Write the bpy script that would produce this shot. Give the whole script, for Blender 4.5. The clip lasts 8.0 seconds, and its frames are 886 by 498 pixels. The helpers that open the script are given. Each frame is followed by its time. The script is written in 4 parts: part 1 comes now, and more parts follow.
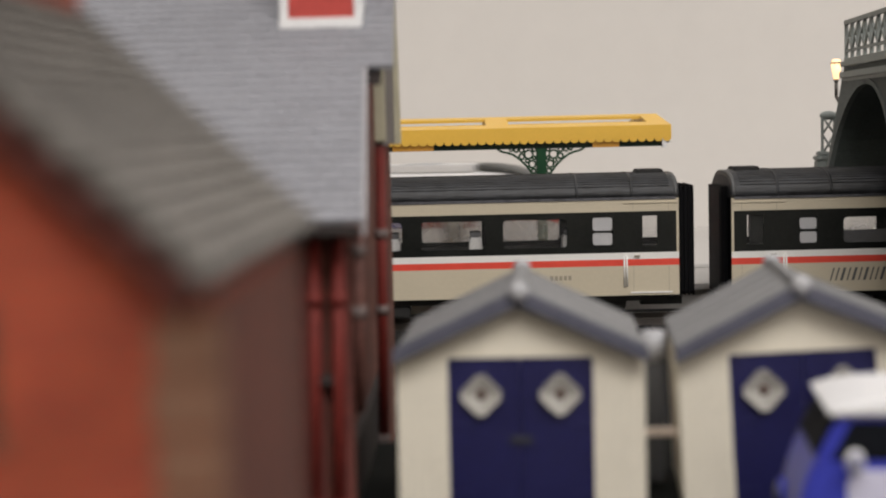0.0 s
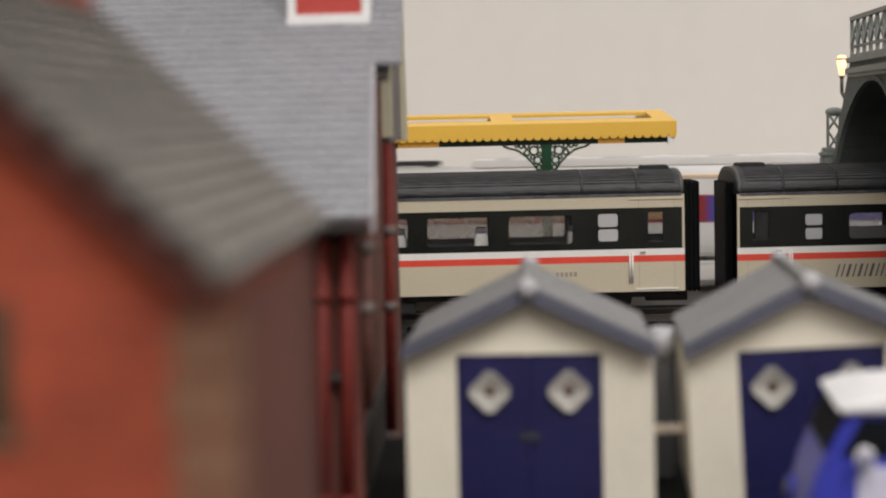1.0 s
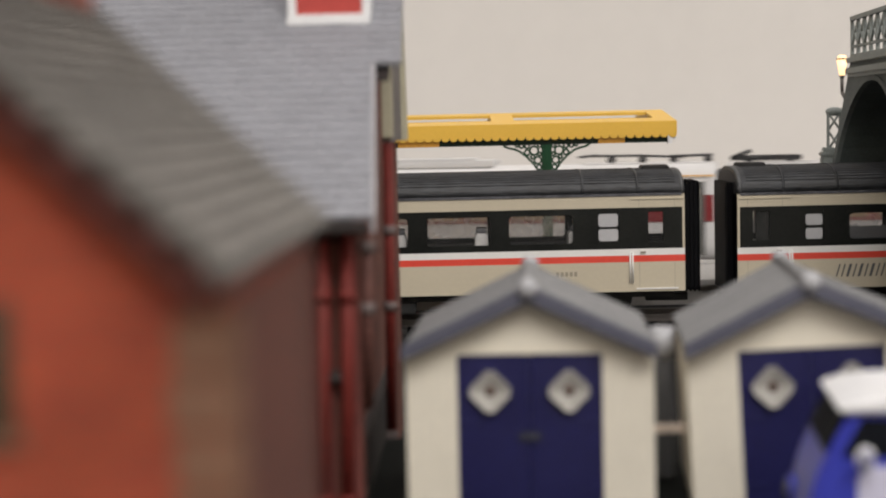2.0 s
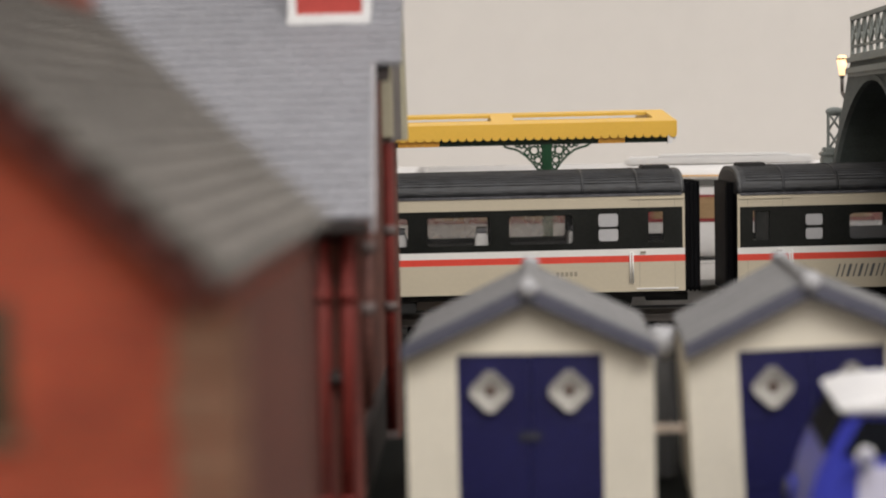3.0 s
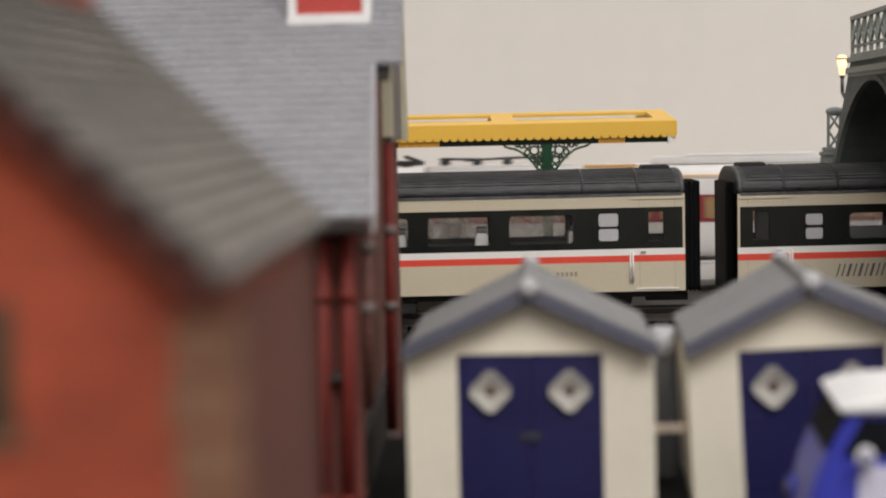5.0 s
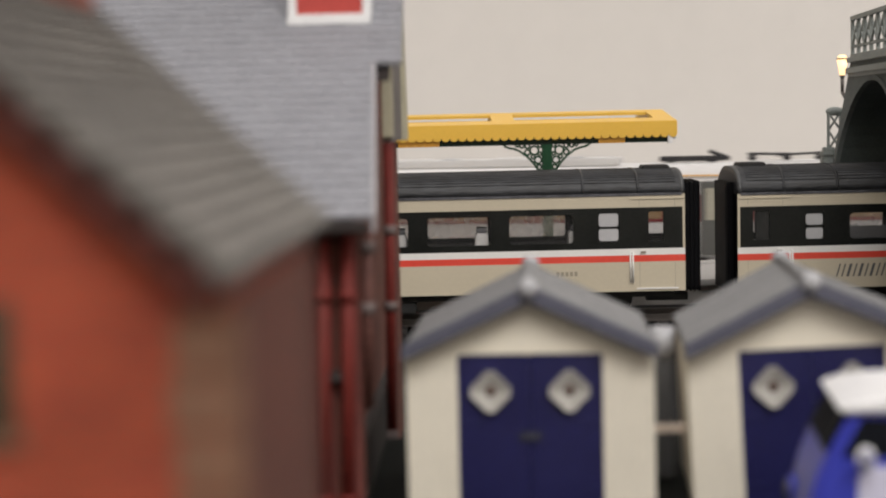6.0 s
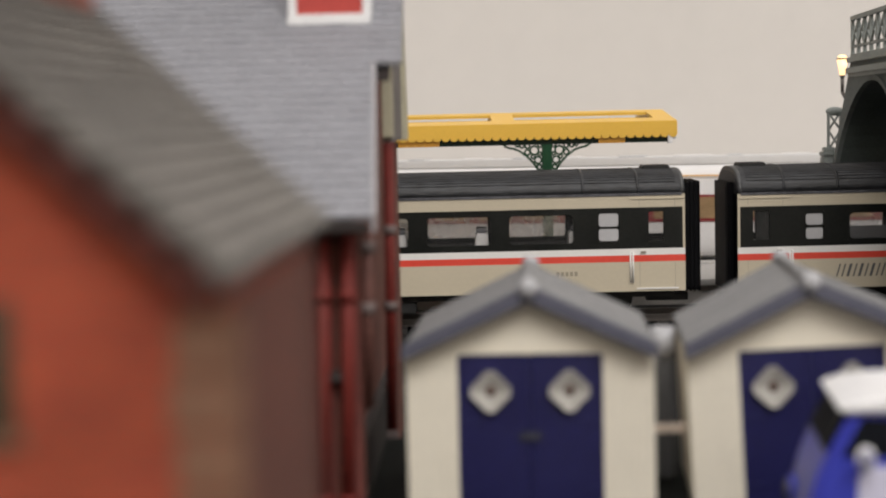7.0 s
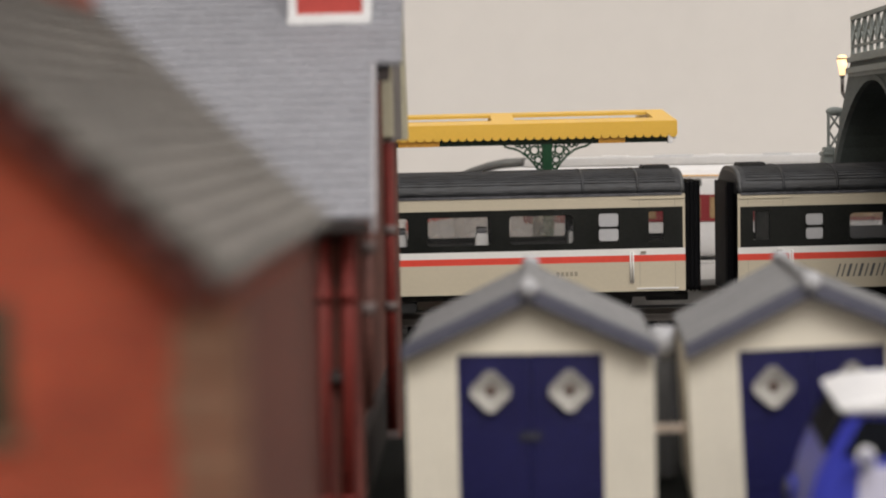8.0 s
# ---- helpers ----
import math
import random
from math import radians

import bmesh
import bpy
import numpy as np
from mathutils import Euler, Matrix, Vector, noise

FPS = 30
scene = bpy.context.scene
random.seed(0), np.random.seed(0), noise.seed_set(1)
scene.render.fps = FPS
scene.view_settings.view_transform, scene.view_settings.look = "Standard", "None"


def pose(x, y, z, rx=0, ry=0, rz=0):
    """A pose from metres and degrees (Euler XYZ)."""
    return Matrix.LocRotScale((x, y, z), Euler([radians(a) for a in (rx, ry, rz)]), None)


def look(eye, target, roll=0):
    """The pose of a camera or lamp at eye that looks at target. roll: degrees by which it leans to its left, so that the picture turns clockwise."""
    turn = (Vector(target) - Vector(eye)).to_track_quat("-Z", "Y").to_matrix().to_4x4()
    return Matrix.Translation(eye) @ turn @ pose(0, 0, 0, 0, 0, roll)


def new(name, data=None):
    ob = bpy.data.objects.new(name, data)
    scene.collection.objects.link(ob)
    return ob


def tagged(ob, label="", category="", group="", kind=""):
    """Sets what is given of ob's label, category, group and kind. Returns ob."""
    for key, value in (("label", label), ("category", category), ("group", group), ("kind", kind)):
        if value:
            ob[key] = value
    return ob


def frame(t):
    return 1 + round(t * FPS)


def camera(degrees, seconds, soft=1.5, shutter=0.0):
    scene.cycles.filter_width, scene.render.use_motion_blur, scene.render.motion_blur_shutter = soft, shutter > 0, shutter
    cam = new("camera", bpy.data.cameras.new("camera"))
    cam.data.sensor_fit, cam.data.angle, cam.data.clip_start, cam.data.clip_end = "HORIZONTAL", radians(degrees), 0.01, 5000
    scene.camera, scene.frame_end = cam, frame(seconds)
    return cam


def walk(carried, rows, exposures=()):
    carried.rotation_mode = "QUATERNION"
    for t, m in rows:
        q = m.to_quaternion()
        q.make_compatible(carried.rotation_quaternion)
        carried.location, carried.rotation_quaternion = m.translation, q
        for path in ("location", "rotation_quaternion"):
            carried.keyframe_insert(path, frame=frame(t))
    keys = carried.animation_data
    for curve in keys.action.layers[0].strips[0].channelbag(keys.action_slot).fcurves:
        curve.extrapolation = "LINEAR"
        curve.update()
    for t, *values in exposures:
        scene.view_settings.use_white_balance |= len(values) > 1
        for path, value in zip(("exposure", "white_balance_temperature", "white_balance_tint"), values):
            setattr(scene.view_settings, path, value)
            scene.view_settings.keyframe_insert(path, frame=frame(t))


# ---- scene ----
# A model railway layout at about 1:76. All building code is in millimetres; part() turns it into metres.
cam = camera(30, 8.0, soft=2.0, shutter=0.6)
cam.data.dof.use_dof = True
cam.data.dof.focus_distance = 0.560
cam.data.dof.aperture_fstop = 25.0
cam.data.dof.aperture_blades = 0


def sight(k):
    """The camera's pose; k runs from 0 (start) to 1 (settled)."""
    j = 1 - k
    eye = Vector((0.00086 * j, 0.0, 0.0726 - 0.00014 * j))
    yaw, pitch = radians(-0.127 * j), radians(-4.6 + 0.152 * j)
    way = Vector((-math.sin(yaw) * math.cos(pitch), math.cos(yaw) * math.cos(pitch), math.sin(pitch)))
    return look(eye, eye + way, -1.3)


walk(cam, [(0.0, sight(0.0)), (0.1, sight(0.06)), (0.2, sight(0.2)), (0.3, sight(0.42)), (0.4, sight(0.68)), (0.5, sight(0.85)), (0.7, sight(0.9)),
           (1.5, sight(0.93)), (3.0, sight(0.96)), (5.0, sight(0.98)), (8.0, sight(1.0))],
     [(0.0, -0.05), (0.5, -0.03), (1.5, 0.04), (8.0, 0.04)])

# ---- light: a hall lit by ceiling panels ----
world = bpy.data.worlds.new("hall")
scene.world = world
world.use_nodes = True
world.node_tree.nodes["Background"].inputs["Color"].default_value = (1.0, 0.96, 0.92, 1)
world.node_tree.nodes["Background"].inputs["Strength"].default_value = 0.25


def ceiling_panel(x, y, z, sx, sy, watts, colour):
    data = bpy.data.lights.new("panel_light", "AREA")
    data.shape, data.size, data.size_y, data.energy, data.color = "RECTANGLE", sx, sy, watts, colour
    ob = new("panel_light", data)
    ob.matrix_world = pose(x, y, z)
    return ob


ceiling_panel(0.45, -0.9, 1.36, 1.8, 0.9, 42.0, (1.0, 0.965, 0.94))
ceiling_panel(0.3, 0.50, 1.36, 1.8, 0.6, 9.0, (1.0, 0.965, 0.94))


# ---- materials ----
def material(name, colour, rough=0.6, metal=0.0, var=0.12, fine=900.0, coarse=90.0, bump=0.15, spec=0.5, tint=None, streak=None):
    """Noise at two scales over a base colour, with fine relief."""
    m = bpy.data.materials.new(name)
    m.use_nodes = True
    n, l = m.node_tree.nodes, m.node_tree.links
    b = n["Principled BSDF"]
    tc = n.new("ShaderNodeTexCoord")
    a, c = n.new("ShaderNodeTexNoise"), n.new("ShaderNodeTexNoise")
    a.inputs["Scale"].default_value, c.inputs["Scale"].default_value = fine, coarse
    a.inputs["Detail"].default_value, c.inputs["Detail"].default_value = 4, 5
    mp = n.new("ShaderNodeMapping")
    mp.inputs["Scale"].default_value = streak if streak else (1, 1, 1)
    l.new(tc.outputs["Object"], mp.inputs["Vector"])
    l.new(mp.outputs["Vector"], a.inputs["Vector"])
    l.new(tc.outputs["Object"], c.inputs["Vector"])
    add = n.new("ShaderNodeMath")
    add.operation = "ADD"
    l.new(a.outputs["Fac"], add.inputs[0])
    l.new(c.outputs["Fac"], add.inputs[1])
    ramp = n.new("ShaderNodeMapRange")
    ramp.inputs["From Min"].default_value, ramp.inputs["From Max"].default_value = 0.7, 1.3
    l.new(add.outputs[0], ramp.inputs["Value"])
    mix = n.new("ShaderNodeMix")
    mix.data_type = "RGBA"
    lo = tint if tint else tuple(v * (1 - var) for v in colour)
    hi = tuple(min(1, v * (1 + var)) for v in colour)
    mix.inputs["A"].default_value, mix.inputs["B"].default_value = (*lo, 1), (*hi, 1)
    l.new(ramp.outputs["Result"], mix.inputs["Factor"])
    l.new(mix.outputs["Result"], b.inputs["Base Color"])
    rr = n.new("ShaderNodeMapRange")
    rr.inputs["To Min"].default_value, rr.inputs["To Max"].default_value = max(0, rough - 0.08), min(1, rough + 0.08)
    l.new(c.outputs["Fac"], rr.inputs["Value"])
    l.new(rr.outputs["Result"], b.inputs["Roughness"])
    b.inputs["Metallic"].default_value = metal
    b.inputs["Specular IOR Level"].default_value = spec
    if bump:
        bp = n.new("ShaderNodeBump")
        bp.inputs["Strength"].default_value, bp.inputs["Distance"].default_value = bump, 0.0002
        l.new(a.outputs["Fac"], bp.inputs["Height"])
        l.new(bp.outputs["Normal"], b.inputs["Normal"])
    return m


def brick_material(name, colour, other, mortar, scale=1000.0, width=2.6, height=0.95, streak=(1, 1, 1)):
    m = material(name, colour, 0.85)
    n, l = m.node_tree.nodes, m.node_tree.links
    b = n["Principled BSDF"]
    tc = n["Texture Coordinate"]
    sep, com = n.new("ShaderNodeSeparateXYZ"), n.new("ShaderNodeCombineXYZ")
    l.new(tc.outputs["Object"], sep.inputs[0])
    add = n.new("ShaderNodeMath")
    l.new(sep.outputs["X"], add.inputs[0])
    l.new(sep.outputs["Y"], add.inputs[1])
    l.new(add.outputs[0], com.inputs["X"])
    l.new(sep.outputs["Z"], com.inputs["Y"])
    t = n.new("ShaderNodeTexBrick")
    t.inputs["Scale"].default_value = scale
    t.inputs["Brick Width"].default_value, t.inputs["Row Height"].default_value, t.inputs["Mortar Size"].default_value = width, height, 0.1
    t.inputs["Color1"].default_value, t.inputs["Color2"].default_value, t.inputs["Mortar"].default_value = (*colour, 1), (*other, 1), (*mortar, 1)
    l.new(com.outputs[0], t.inputs["Vector"])
    mix = n.new("ShaderNodeMix")
    mix.data_type, mix.blend_type = "RGBA", "MULTIPLY"
    mix.inputs["Factor"].default_value = 0.6
    nz = n.new("ShaderNodeTexNoise")
    nz.inputs["Scale"].default_value = 75
    run = n.new("ShaderNodeMapping")
    run.inputs["Scale"].default_value = streak
    l.new(tc.outputs["Object"], run.inputs["Vector"])
    l.new(run.outputs["Vector"], nz.inputs["Vector"])
    mr = n.new("ShaderNodeMapRange")
    mr.inputs["From Min"].default_value, mr.inputs["From Max"].default_value, mr.inputs["To Min"].default_value = 0.3, 0.7, 0.4
    l.new(nz.outputs["Fac"], mr.inputs["Value"])
    l.new(t.outputs["Color"], mix.inputs["A"])
    l.new(mr.outputs["Result"], mix.inputs["B"])
    l.new(mix.outputs["Result"], b.inputs["Base Color"])
    return m


def hazy_material(name, clear, haze, amount, scatter=0.0):
    """Clear plastic glazing with a dusty, scuffed veil and a soft gloss."""
    m = bpy.data.materials.new(name)
    m.use_nodes = True
    n, l = m.node_tree.nodes, m.node_tree.links
    b = n["Principled BSDF"]
    b.inputs["Base Color"].default_value = (*haze, 1)
    b.inputs["Roughness"].default_value = 0.2
    tr, mx = n.new("ShaderNodeBsdfTransparent"), n.new("ShaderNodeMixShader")
    tr.inputs["Color"].default_value = (*clear, 1)
    tc, nz, mr = n.new("ShaderNodeTexCoord"), n.new("ShaderNodeTexNoise"), n.new("ShaderNodeMapRange")
    nz.inputs["Scale"].default_value = 220
    l.new(tc.outputs["Object"], nz.inputs["Vector"])
    mr.inputs["To Min"].default_value, mr.inputs["To Max"].default_value = amount * 0.7, amount * 1.3
    l.new(nz.outputs["Fac"], mr.inputs["Value"])
    l.new(mr.outputs["Result"], mx.inputs["Fac"])
    l.new(tr.outputs[0], mx.inputs[1])
    tl, veil = n.new("ShaderNodeBsdfTranslucent"), n.new("ShaderNodeMixShader")
    tl.inputs["Color"].default_value = (*haze, 1)
    veil.inputs["Fac"].default_value = scatter
    l.new(b.outputs[0], veil.inputs[1])
    l.new(tl.outputs[0], veil.inputs[2])
    l.new(veil.outputs[0], mx.inputs[2])
    l.new(mx.outputs[0], n["Material Output"].inputs["Surface"])
    return m


def glow_material(name, colour, strength):
    m = bpy.data.materials.new(name)
    m.use_nodes = True
    b = m.node_tree.nodes["Principled BSDF"]
    b.inputs["Base Color"].default_value = (*colour, 1)
    b.inputs["Emission Color"].default_value = (*colour, 1)
    b.inputs["Emission Strength"].default_value = strength
    return m


M_WALL = material("backdrop_paint", (0.665, 0.64, 0.615), 0.9, var=0.02, fine=60, coarse=6, bump=0.05)
M_BOARD = material("dark_ballast", (0.011, 0.011, 0.011), 0.95, var=0.5, fine=700, coarse=120, bump=0.8, spec=0.15)
M_PALEBOARD = material("pale_board", (0.54, 0.52, 0.50), 0.85, var=0.03, fine=80, coarse=10, bump=0.05)
M_DECK = material("promenade_grey", (0.009, 0.010, 0.009), 0.9, var=0.2, spec=0.12)
M_PLATFORM = material("platform_concrete", (0.42, 0.41, 0.40), 0.85, var=0.1)
M_ROOM = material("room_paint", (0.70, 0.67, 0.62), 0.9, var=0.03, fine=20, coarse=3, bump=0)
M_CREAM = material("coach_beige", (0.54, 0.48, 0.37), 0.36, var=0.03, coarse=40, bump=0.015)
M_BLACK = material("coach_black", (0.011, 0.012, 0.011), 0.32, var=0.3, bump=0.03, spec=0.25)
M_ROOF = material("coach_roof", (0.019, 0.020, 0.023), 0.52, var=0.85, fine=1500, coarse=140, bump=0.7, spec=0.42, streak=(0.12, 1, 1))
M_GUTTER = material("coach_gutter", (0.075, 0.075, 0.085), 0.5, var=0.5, fine=900, coarse=250)
M_RIMSHEEN = material("roof_rim_sheen", (0.055, 0.056, 0.058), 0.5, var=0.4, fine=1200, coarse=200, bump=0.3)
M_WHITE = material("coach_white", (0.78, 0.77, 0.75), 0.4, var=0.03, bump=0.02)
M_RED = material("coach_red", (0.72, 0.07, 0.045), 0.4, var=0.06, bump=0.02)
M_FRAME = material("underframe_black", (0.007, 0.007, 0.007), 0.6, var=0.4)
M_RUBBER = material("gangway_black", (0.004, 0.004, 0.005), 0.55, var=0.3, spec=0.08)
M_FROST = material("frosted_pane", (0.45, 0.45, 0.465), 0.35, var=0.04, bump=0)
M_SEAT = material("seat_plastic", (0.62, 0.61, 0.60), 0.5, var=0.05, bump=0)
M_INSIDE = material("coach_interior", (0.10, 0.10, 0.105), 0.7, var=0.1, bump=0)
M_NUMBER = material("number_grey", (0.30, 0.265, 0.21), 0.5, var=0.05, bump=0)
M_LINING = material("coach_lining", (0.82, 0.81, 0.79), 0.6, var=0.05, bump=0)
M_GLASS = hazy_material("hazy_window", (0.92, 0.92, 0.92), (0.66, 0.65, 0.64), 0.018)
M_DUSTY = hazy_material("dusty_window", (0.92, 0.92, 0.92), (0.90, 0.88, 0.87), 0.26, 0.75)
M_STEEL = material("rail_steel", (0.09, 0.08, 0.075), 0.5, 0.6)
M_SLEEPER = material("sleeper", (0.014, 0.013, 0.012), 0.8, var=0.3)
M_YELLOW = material("canopy_yellow", (0.78, 0.47, 0.065), 0.40, var=0.03, bump=0.02)
M_AMBER = material("canopy_amber", (0.62, 0.30, 0.03), 0.45, var=0.1, bump=0.05)
M_GREEN = material("ironwork_green", (0.010, 0.062, 0.026), 0.45, var=0.2, spec=0.35)
M_BEAM = material("beam_green", (0.006, 0.022, 0.012), 0.5, var=0.2, spec=0.3)
M_STONE = material("bridge_stone", (0.105, 0.118, 0.114), 0.85, var=0.2, fine=500, coarse=60, bump=0.4)
M_ARCHSHADE = material("arch_shade", (0.045, 0.056, 0.053), 0.9, var=0.25)
M_IRON = material("parapet_iron", (0.25, 0.275, 0.265), 0.6, var=0.15)
M_LAMPGLOW = glow_material("lamp_glow", (1.0, 0.66, 0.34), 1.6)
M_LAMPIRON = material("lamp_iron", (0.10, 0.09, 0.08), 0.5)
M_BRICK = brick_material("red_brick", (0.45, 0.070, 0.027), (0.32, 0.044, 0.021), (0.24, 0.080, 0.040))
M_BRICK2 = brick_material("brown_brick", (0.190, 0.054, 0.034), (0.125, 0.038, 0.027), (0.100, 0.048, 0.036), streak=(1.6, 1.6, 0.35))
M_QUOIN = material("quoin_stone", (0.185, 0.092, 0.055), 0.85, var=0.15)
M_TILE = material("brown_tile", (0.146, 0.135, 0.124), 0.8, var=0.25, fine=700, coarse=100, bump=0.3)
M_SLATE = material("grey_slate", (0.234, 0.237, 0.262), 0.7, var=0.10, fine=800, coarse=100, bump=0.2)
M_VERGE = material("verge_grey", (0.34, 0.33, 0.35), 0.7, var=0.08)
M_SOILPIPE = material("soil_pipe_brown", (0.105, 0.044, 0.036), 0.6, var=0.3, coarse=200, spec=0.25)
M_COLLAR = material("collar_grey", (0.145, 0.115, 0.110), 0.6, var=0.15, spec=0.3)
M_MARGIN = material("margin_brick", (0.12, 0.030, 0.024), 0.85, var=0.3, coarse=220)
M_CLADDING = material("cladding_brown", (0.17, 0.15, 0.145), 0.8, var=0.2)
M_BARGERED = material("bargeboard_red", (0.10, 0.028, 0.021), 0.8, var=0.2)
M_FLASH = material("white_flashing", (0.72, 0.72, 0.73), 0.6, var=0.05)
M_CHIMNEY = material("chimney_red", (0.42, 0.055, 0.045), 0.8, var=0.15)
M_BARGE = material("bargeboard_buff", (0.45, 0.42, 0.31), 0.65, var=0.1)
M_PIPE = material("downpipe_red", (0.135, 0.019, 0.015), 0.6, var=0.2, spec=0.22)
M_SOFFIT = material("soffit_dark", (0.025, 0.018, 0.017), 0.8)
M_WINDOWDARK = material("window_dark", (0.055, 0.045, 0.028), 0.15, var=0.2, bump=0)
M_HUTWALL = material("hut_cream", (0.73, 0.68, 0.575), 0.65, var=0.06, bump=0.1)
M_HUTROOF = material("hut_roof_grey", (0.20, 0.20, 0.205), 0.75, var=0.12, fine=700, coarse=120, bump=0.3)
M_HUTTRIM = material("hut_trim_blue", (0.078, 0.080, 0.112), 0.6, var=0.1)
M_NAVY = material("hut_door_navy", (0.010, 0.010, 0.066), 0.4, var=0.15, bump=0.05)
M_LATCH = material("latch_dark", (0.022, 0.023, 0.040), 0.6, var=0.1)
M_KNOB = material("finial_white", (0.36, 0.36, 0.38), 0.5, var=0.05)
M_DIAMOND = material("diamond_frame", (0.37, 0.355, 0.33), 0.5, var=0.06)
M_BROWN = material("diamond_centre", (0.05, 0.016, 0.008), 0.6)
M_VANBLUE = material("van_blue", (0.045, 0.055, 0.42), 0.36, var=0.05, bump=0, spec=0.3)
M_VANWHITE = material("van_white", (0.80, 0.80, 0.82), 0.22, var=0.03, bump=0)
M_VANGLASS = material("van_glass", (0.008, 0.009, 0.012), 0.6, var=0.1, bump=0, spec=0.05)
M_GLINTMIDDLE = material("glint_middle", (0.27, 0.27, 0.36), 0.2, var=0.1, bump=0)
M_VANLILAC = material("van_lilac_white", (0.60, 0.59, 0.74), 0.25, var=0.04, bump=0)
M_CHROME = material("chrome", (0.8, 0.8, 0.8), 0.15, 1.0, var=0.03, bump=0)
M_TIMBER = material("rail_timber", (0.72, 0.62, 0.54), 0.7, var=0.1)
M_GREY = material("post_grey", (0.09, 0.09, 0.095), 0.7)
M_TRAINWHITE = material("train_silver", (0.70, 0.69, 0.69), 0.3, var=0.03, bump=0)
M_TRAINROOF = material("train_roof_grey", (0.66, 0.655, 0.655), 0.5, var=0.06, bump=0)
M_TRAINGRILLE = material("train_grille_grey", (0.50, 0.50, 0.51), 0.5, var=0.1, bump=0)
M_TRAINBAND = material("train_maroon", (0.22, 0.025, 0.03), 0.35, var=0.1, bump=0)
M_TRAINBLUE = material("train_violet", (0.07, 0.06, 0.28), 0.3, var=0.1, bump=0)
M_TRAINRED = material("train_red", (0.70, 0.03, 0.025), 0.3, var=0.05, bump=0)
M_TRAINWIN = material("train_window_tan", (0.30, 0.20, 0.11), 0.2, var=0.2, coarse=120, bump=0)
M_TRAINDARK = material("train_dark_grey", (0.10, 0.10, 0.095), 0.4, var=0.1, bump=0)
M_DOORPANE = material("train_door_pane", (0.40, 0.38, 0.31), 0.2, var=0.1, bump=0)
M_PANTO = material("pantograph_black", (0.02, 0.02, 0.022), 0.5, var=0.2, bump=0)
M_PALEBLUE = material("mark_blue", (0.30, 0.34, 0.62), 0.4, var=0.05, bump=0)
M_PALERED = material("mark_pink", (0.68, 0.30, 0.30), 0.4, var=0.05, bump=0)
M_ORANGE = material("warning_orange", (0.75, 0.40, 0.08), 0.5, var=0.05, bump=0)


# ---- building helpers ----
def quad(bm, pts):
    return bm.faces.new([bm.verts.new(p) for p in pts])


def box(bm, x0, x1, y0, y1, z0, z1, bevel=0.0):
    vs = [bm.verts.new(p) for p in ((x0, y0, z0), (x1, y0, z0), (x1, y1, z0), (x0, y1, z0), (x0, y0, z1), (x1, y0, z1), (x1, y1, z1), (x0, y1, z1))]
    fs = [bm.faces.new([vs[i] for i in f]) for f in ((3, 2, 1, 0), (4, 5, 6, 7), (0, 1, 5, 4), (1, 2, 6, 5), (2, 3, 7, 6), (3, 0, 4, 7))]
    if bevel:
        es = {e for f in fs for e in f.edges}
        bmesh.ops.bevel(bm, geom=list(es), offset=bevel, segments=2, affect="EDGES", clamp_overlap=True)


def prism(bm, outline, axis, lo, hi, bevel=0.0):
    """A closed outline pushed along an axis: outline points are (y, z), (x, z) or (x, y)."""
    def at(p, d):
        return {"x": (d, p[0], p[1]), "y": (p[0], d, p[1]), "z": (p[0], p[1], d)}[axis]
    a = [bm.verts.new(at(p, lo)) for p in outline]
    b = [bm.verts.new(at(p, hi)) for p in outline]
    k = len(outline)
    fs = [bm.faces.new(a), bm.faces.new(b[::-1])]
    fs += [bm.faces.new((a[i], b[i], b[(i + 1) % k], a[(i + 1) % k])) for i in range(k)]
    bmesh.ops.recalc_face_normals(bm, faces=fs)
    if bevel:
        bmesh.ops.bevel(bm, geom=list({e for f in fs for e in f.edges}), offset=bevel, segments=2, affect="EDGES", clamp_overlap=True)


def rounded(x0, x1, z0, z1, r, n=4):
    """A rectangle's outline with rounded corners."""
    out = []
    for cx, cz, a in ((x1 - r, z0 + r, -90), (x1 - r, z1 - r, 0), (x0 + r, z1 - r, 90), (x0 + r, z0 + r, 180)):
        for i in range(n + 1):
            w = radians(a + 90 * i / n)
            out.append((cx + r * math.cos(w), cz + r * math.sin(w)))
    return out


def rod(bm, p, q, r, n=10, r2=None):
    p, q = Vector(p), Vector(q)
    turn = (q - p).to_track_quat("Z", "Y").to_matrix()
    r2 = r if r2 is None else r2
    a, b = [], []
    for i in range(n):
        w = 2 * math.pi * i / n
        d = turn @ Vector((math.cos(w), math.sin(w), 0))
        a.append(bm.verts.new(p + d * r))
        b.append(bm.verts.new(q + d * r2))
    fs = [bm.faces.new((a[i], a[(i + 1) % n], b[(i + 1) % n], b[i])) for i in range(n)]
    fs += [bm.faces.new(a[::-1]), bm.faces.new(b)]
    for f in fs[:n]:
        f.smooth = True


def ball(bm, c, r, sx=1, sy=1, sz=1, n=12):
    made = bmesh.ops.create_uvsphere(bm, u_segments=n, v_segments=n // 2 + 2, radius=1)
    for v in made["verts"]:
        v.co = Vector((c[0] + v.co.x * r * sx, c[1] + v.co.y * r * sy, c[2] + v.co.z * r * sz))
        for f in v.link_faces:
            f.smooth = True


